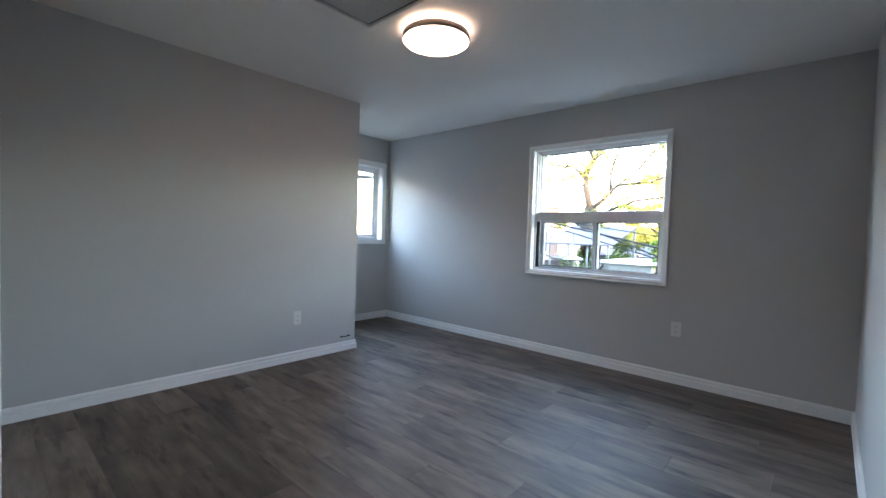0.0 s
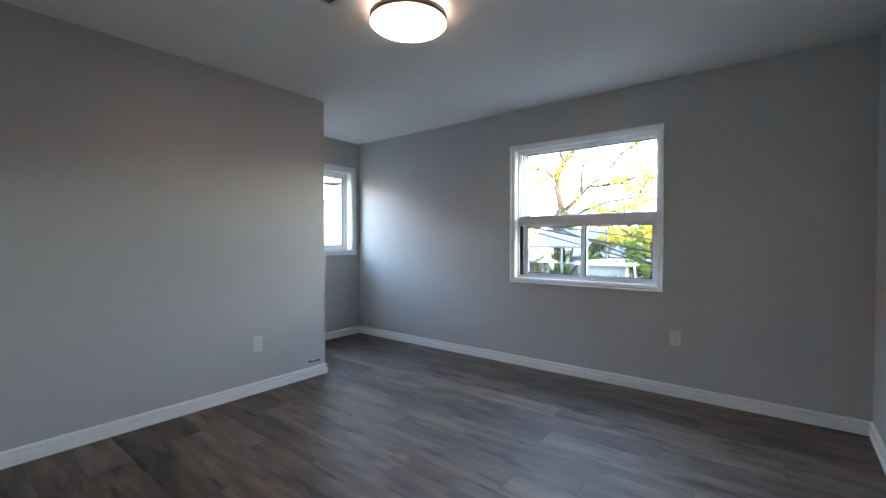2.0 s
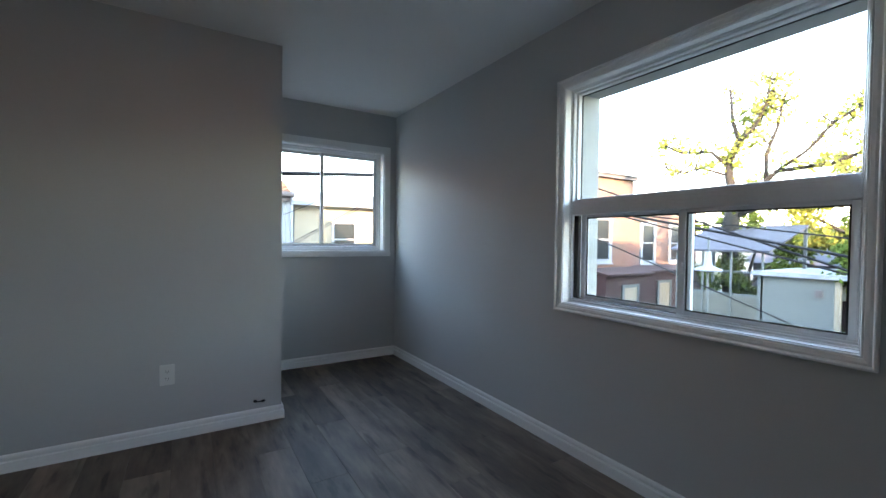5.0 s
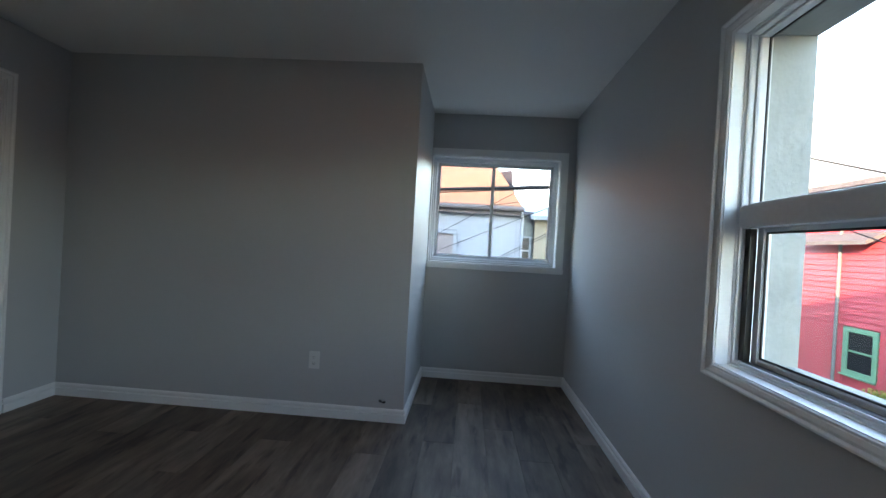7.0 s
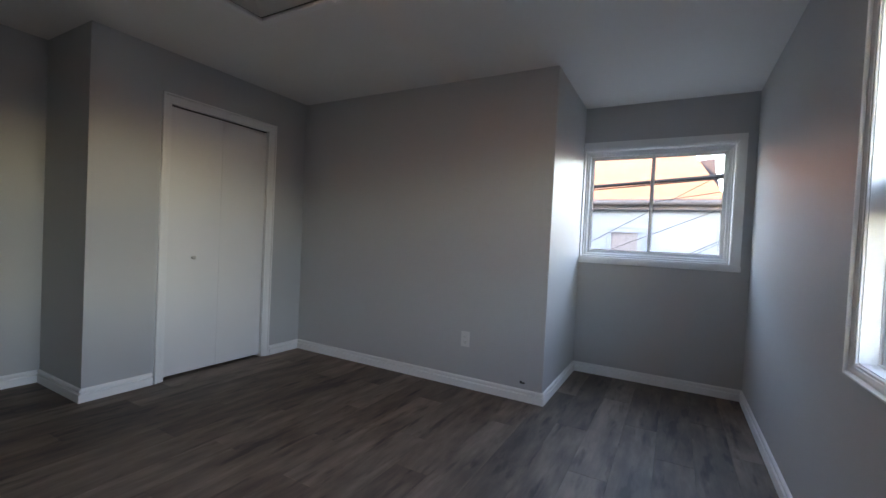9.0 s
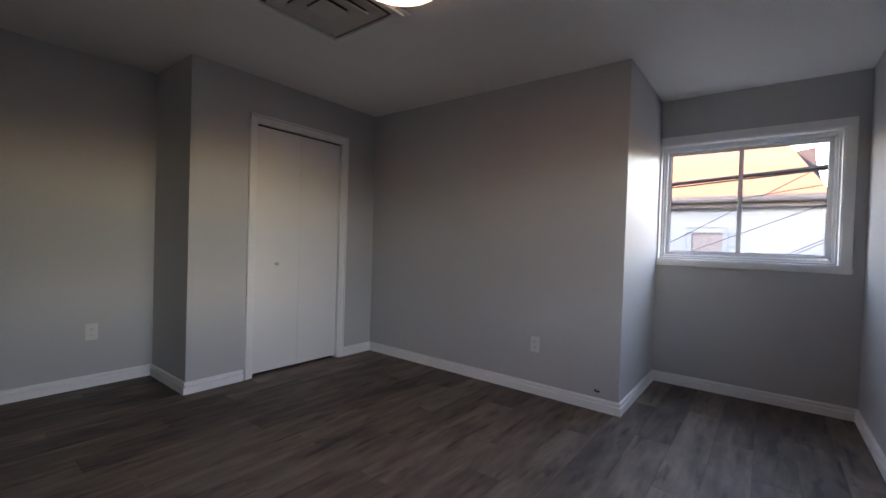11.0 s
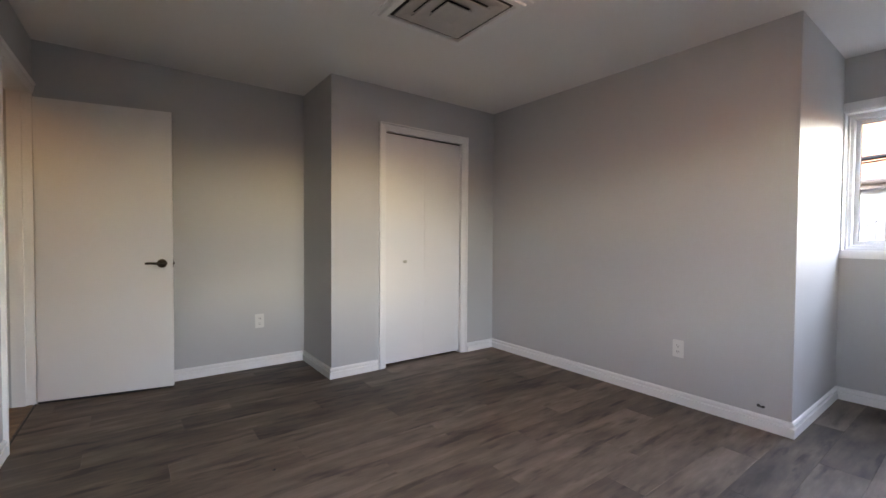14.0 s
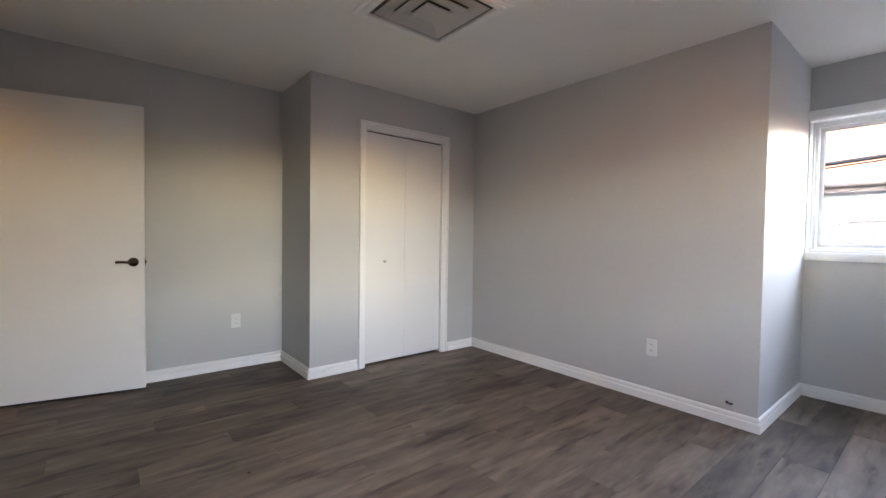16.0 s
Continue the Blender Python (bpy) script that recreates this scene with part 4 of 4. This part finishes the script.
# the large half-bare tree; points relative to its foot
tree(-7.1, 17.0, [
    ([(0.1, 0, 0), (0, 0, 2.6), (-0.05, 0, 4.4), (0.05, 0.05, 5.2)], 0.25, 0.17),
    ([(0.05, 0.05, 5.15), (-0.18, 0.1, 6.1), (-0.20, 0.15, 6.65), (0.08, 0.2, 7.2), (0.55, 0.3, 7.8), (0.95, 0.2, 8.6)], 0.15, 0.05),
    ([(0.06, 0.2, 7.15), (-0.2, 0.3, 7.9), (-0.3, 0.3, 9.0)], 0.08, 0.025),
    ([(-0.19, 0.12, 6.4), (-0.7, 0, 6.95), (-1.6, -0.2, 7.05), (-2.3, -0.3, 7.5)], 0.07, 0.02),
    ([(0.05, 0.05, 5.1), (0.6, 0.0, 5.5), (1.2, -0.1, 6.05), (2.4, 0, 6.1), (3.4, 0.1, 6.5)], 0.10, 0.03),
    ([(0.9, 0.0, 5.7), (0.85, 0.1, 6.65), (1.15, 0.1, 7.5), (1.2, 0.2, 8.3)], 0.07, 0.02),
    ([(-0.03, 0, 4.7), (1.2, -0.2, 5.15), (2.0, -0.3, 5.4), (3.1, -0.3, 5.5), (3.5, -0.4, 6.2)], 0.08, 0.02),
    ([(0.1, 0.2, 7.25), (0.5, 0.0, 7.4), (0.9, -0.1, 8.2), (1.0, -0.1, 8.9)], 0.06, 0.02),
    ([(-0.18, 0.1, 6.1), (-1.0, 0.0, 6.45), (-1.6, 0.0, 6.35), (-2.4, 0.1, 6.7)], 0.05, 0.02),
    ([(1.2, -0.1, 6.05), (1.9, -0.2, 6.5), (2.5, -0.2, 7.2), (3.2, -0.2, 7.6)], 0.05, 0.02),
], M_YELLOW, 3300, 0.7, 3, "large half-bare tree with yellowing leaves", size=0.15)
tree(-4.2, 20.5, [
    ([(0, 0, 0), (0.05, 0, 2.4), (0.0, 0, 4.4)], 0.2, 0.13),
    ([(0, 0, 4.2), (-0.7, 0, 5.3), (-1.3, 0.1, 6.6)], 0.10, 0.02),
    ([(0, 0, 4.3), (0.4, 0.1, 5.8), (0.5, 0.1, 7.4)], 0.10, 0.02),
    ([(0, 0, 3.9), (1.0, -0.2, 5.4), (1.7, -0.2, 7.0), (2.0, -0.2, 8.6)], 0.10, 0.02),
    ([(0, 0, 3.6), (-1.2, -0.3, 4.4), (-2.3, -0.3, 5.2)], 0.08, 0.02),
    ([(0, 0, 3.6), (1.3, -0.3, 4.3), (2.4, -0.3, 5.2)], 0.08, 0.02),
    ([(0, 0, 3.0), (-0.9, -0.3, 3.6), (-1.7, -0.3, 4.0)], 0.08, 0.02),
], M_YELLOW, 8500, 0.95, 5, "bushy tree thick with yellow-green leaves", size=0.17)
tree(-2.85, 16.4, [
    ([(0, 0, 0), (0, 0, 1.6), (0.05, 0, 2.4)], 0.12, 0.08),
    ([(0, 0, 1.8), (-0.7, -0.2, 2.5), (-1.1, -0.2, 3.1)], 0.06, 0.02),
    ([(0, 0, 1.9), (0.1, -0.2, 2.8), (-0.1, -0.2, 3.5)], 0.06, 0.02),
    ([(0, 0, 1.8), (0.8, 0, 2.6), (1.3, 0, 3.4)], 0.06, 0.02),
    ([(0, 0, 1.2), (-0.8, -0.4, 1.5), (-1.4, -0.4, 1.9)], 0.06, 0.02),
    ([(0, 0, 1.2), (0.9, -0.4, 1.6), (1.6, -0.4, 2.2)], 0.06, 0.02),
], M_LEAF, 8000, 0.9, 8, "dense green garden tree")
tree(-10.5, 13.5, [
    ([(0, 0, 0), (0, 0, 0.4), (0.05, 0, 0.7)], 0.05, 0.03),
    ([(0, 0, 0.3), (-0.4, -0.2, 0.6), (-0.7, -0.2, 0.8)], 0.03, 0.01),
    ([(0, 0, 0.3), (0.5, -0.2, 0.6), (0.8, -0.2, 0.75)], 0.03, 0.01),
], M_YELLOW, 1500, 0.6, 12, "low yellow shrub in the yard", size=0.10)


tree(-6.6, 16.2, [
    ([(0, 0, 0), (0, 0, 0.9), (0.05, 0, 1.6)], 0.06, 0.04),
    ([(0, 0, 0.8), (-0.6, 0.1, 1.6), (-0.9, 0.1, 2.5)], 0.04, 0.01),
    ([(0, 0, 0.9), (0.5, 0.1, 1.9), (0.6, 0.0, 2.9)], 0.04, 0.01),
    ([(0, 0, 1.0), (0.1, 0.2, 2.0), (-0.1, 0.1, 3.0)], 0.04, 0.01),
], M_LEAF, 3000, 0.7, 21, "green shrub growing inside the glasshouse", size=0.12)


for tx, ty, seed, k in ((-8.9, 22.5, 31, 1.0), (-6.3, 23.5, 32, 0.9), (-3.9, 25.0, 33, 1.0)):
    tree(tx, ty, [
        ([(0, 0, 0), (0.05, 0, 1.5 * k), (0, 0, 2.6 * k)], 0.12, 0.08),
        ([(0, 0, 2.2 * k), (-0.7, 0, 3.4 * k), (-1.2, 0, 4.6 * k)], 0.07, 0.02),
        ([(0, 0, 2.4 * k), (0.3, 0.1, 3.8 * k), (0.2, 0.1, 5.2 * k)], 0.07, 0.02),
        ([(0, 0, 2.0 * k), (0.9, -0.1, 3.0 * k), (1.6, -0.1, 4.2 * k)], 0.07, 0.02),
        ([(0, 0, 1.5 * k), (-1.0, -0.2, 2.2 * k), (-1.7, -0.2, 3.0 * k)], 0.06, 0.02),
        ([(0, 0, 1.5 * k), (1.1, -0.2, 2.0 * k), (1.8, -0.2, 2.8 * k)], 0.06, 0.02),
    ], M_LEAF, 5000, 1.0, seed, "grey-green tree in the gardens behind the glasshouse", size=0.17)


# ---- overhead cables ----
def cable(a, b, r, sag=0.08):
    a, b = Vector(a), Vector(b)
    pts = [a.lerp(b, k / 16) - Vector((0, 0, sag * 4 * (k / 16) * (1 - k / 16))) for k in range(17)]
    return tagged(part("overhead_cable", tube(pts, r, 6), M_BLACKCABLE), "black overhead cable strung outside the windows", "cable", "overhead cables")


for (x0, z0), (x1, z1), r in (((-4.58, 1.53), (-1.81, 0.94), 0.013), ((-4.45, 1.40), (-2.22, 0.80), 0.009), ((-3.17, 1.20), (-1.82, 0.70), 0.011),
                              ((-4.55, 1.60), (-1.81, 1.20), 0.007), ((-4.6, 0.72), (-3.71, 0.40), 0.008)):
    s = (z1 - z0) / (x1 - x0)
    cable((-16.0, 9.0, z0 + s * (-16.0 - x0)), (5.0, 9.0, z0 + s * (5.0 - x0)), r * 1.6, 0.0)
for y0, z0, y1, z1, r in ((1.95, 2.14, 3.75, 2.27, 0.030), (1.95, 2.09, 3.75, 2.235, 0.012), (2.26, 1.13, 3.54, 1.71, 0.006), (2.92, 1.82, 3.52, 2.18, 0.006), (3.32, 1.10, 3.74, 1.34, 0.007),
                          (3.25, 1.02, 3.74, 1.30, 0.006), (3.01, 1.92, 3.66, 2.03, 0.006)):
    s = (z1 - z0) / (y1 - y0)
    cable((-7.5, y0 - 3.0, z0 - 3.0 * s), (-7.5, y1 + 3.0, z1 + 3.0 * s), r, 0.0)


# ---- floor boards ----
def board_mesh(name, length, width, mat):
    b, d = 0.0007, 0.0016
    bm = bmesh.new()
    lo = [bm.verts.new(c) for c in ((0, 0, -0.012), (length, 0, -0.012), (length, width, -0.012), (0, width, -0.012))]
    mi = [bm.verts.new(c) for c in ((0, 0, -d), (length, 0, -d), (length, width, -d), (0, width, -d))]
    hi = [bm.verts.new(c) for c in ((b, b, 0), (length - b, b, 0), (length - b, width - b, 0), (b, width - b, 0))]
    for p, q in ((lo, mi), (mi, hi)):
        for k in range(4):
            bm.faces.new((p[k], p[(k + 1) % 4], q[(k + 1) % 4], q[k]))
    bm.faces.new(hi)
    return mesh_of(name, bm, mat)


def lay_boards(parent, x0, x1, y0, y1, mat, width, length, seed):
    rng = random.Random(seed)
    made = {}
    y, row = y1, 0
    while y > y0 + 0.01:
        w = min(width, y - y0)
        x = x0 - length * ((0.37 * row + rng.uniform(0, 0.22)) % 1.0)
        while x < x1:
            a, b = max(x, x0), min(x + length, x1)
            if b - a > 0.02:
                key = (round(b - a, 3), round(w, 3))
                if key not in made:
                    made[key] = board_mesh("plank", b - a - 0.0004, w - 0.0004, mat)
                o = new("plank", made[key])
                o.location = (a, y - w, 0)
                o.parent = parent
            x += length
        y -= w
        row += 1


floor = structure("floor", boxes((XA - 0.1, 0.40, YB - 0.1, YN + 0.1, -0.06, -0.012)), M_DARK, "grey-brown laminate plank floor")
lay_boards(floor, XA - 0.02, 0.395, YB - 0.05, YN + 0.02, M_PLANK, 0.192, 1.22, 4)
hall_floor = structure("hallway_floor", boxes((0.31, HX, -1.0, 1.6, -0.06, -0.011)), M_DARK, "brown laminate hallway floor", EAST @ pose(-0.234, 0, 0.003))
lay_boards(hall_floor, 0.252, HX + 0.01, -0.98, 1.55, M_HALLPLANK, 0.15, 1.0, 9)
structure("threshold", boxes((0.002, 0.009, DOOR[0] + 0.014, DOOR[1] - 0.014, -0.004, 0.006, 0.002)), M_DARK, "dark threshold strip in the doorway", EAST)
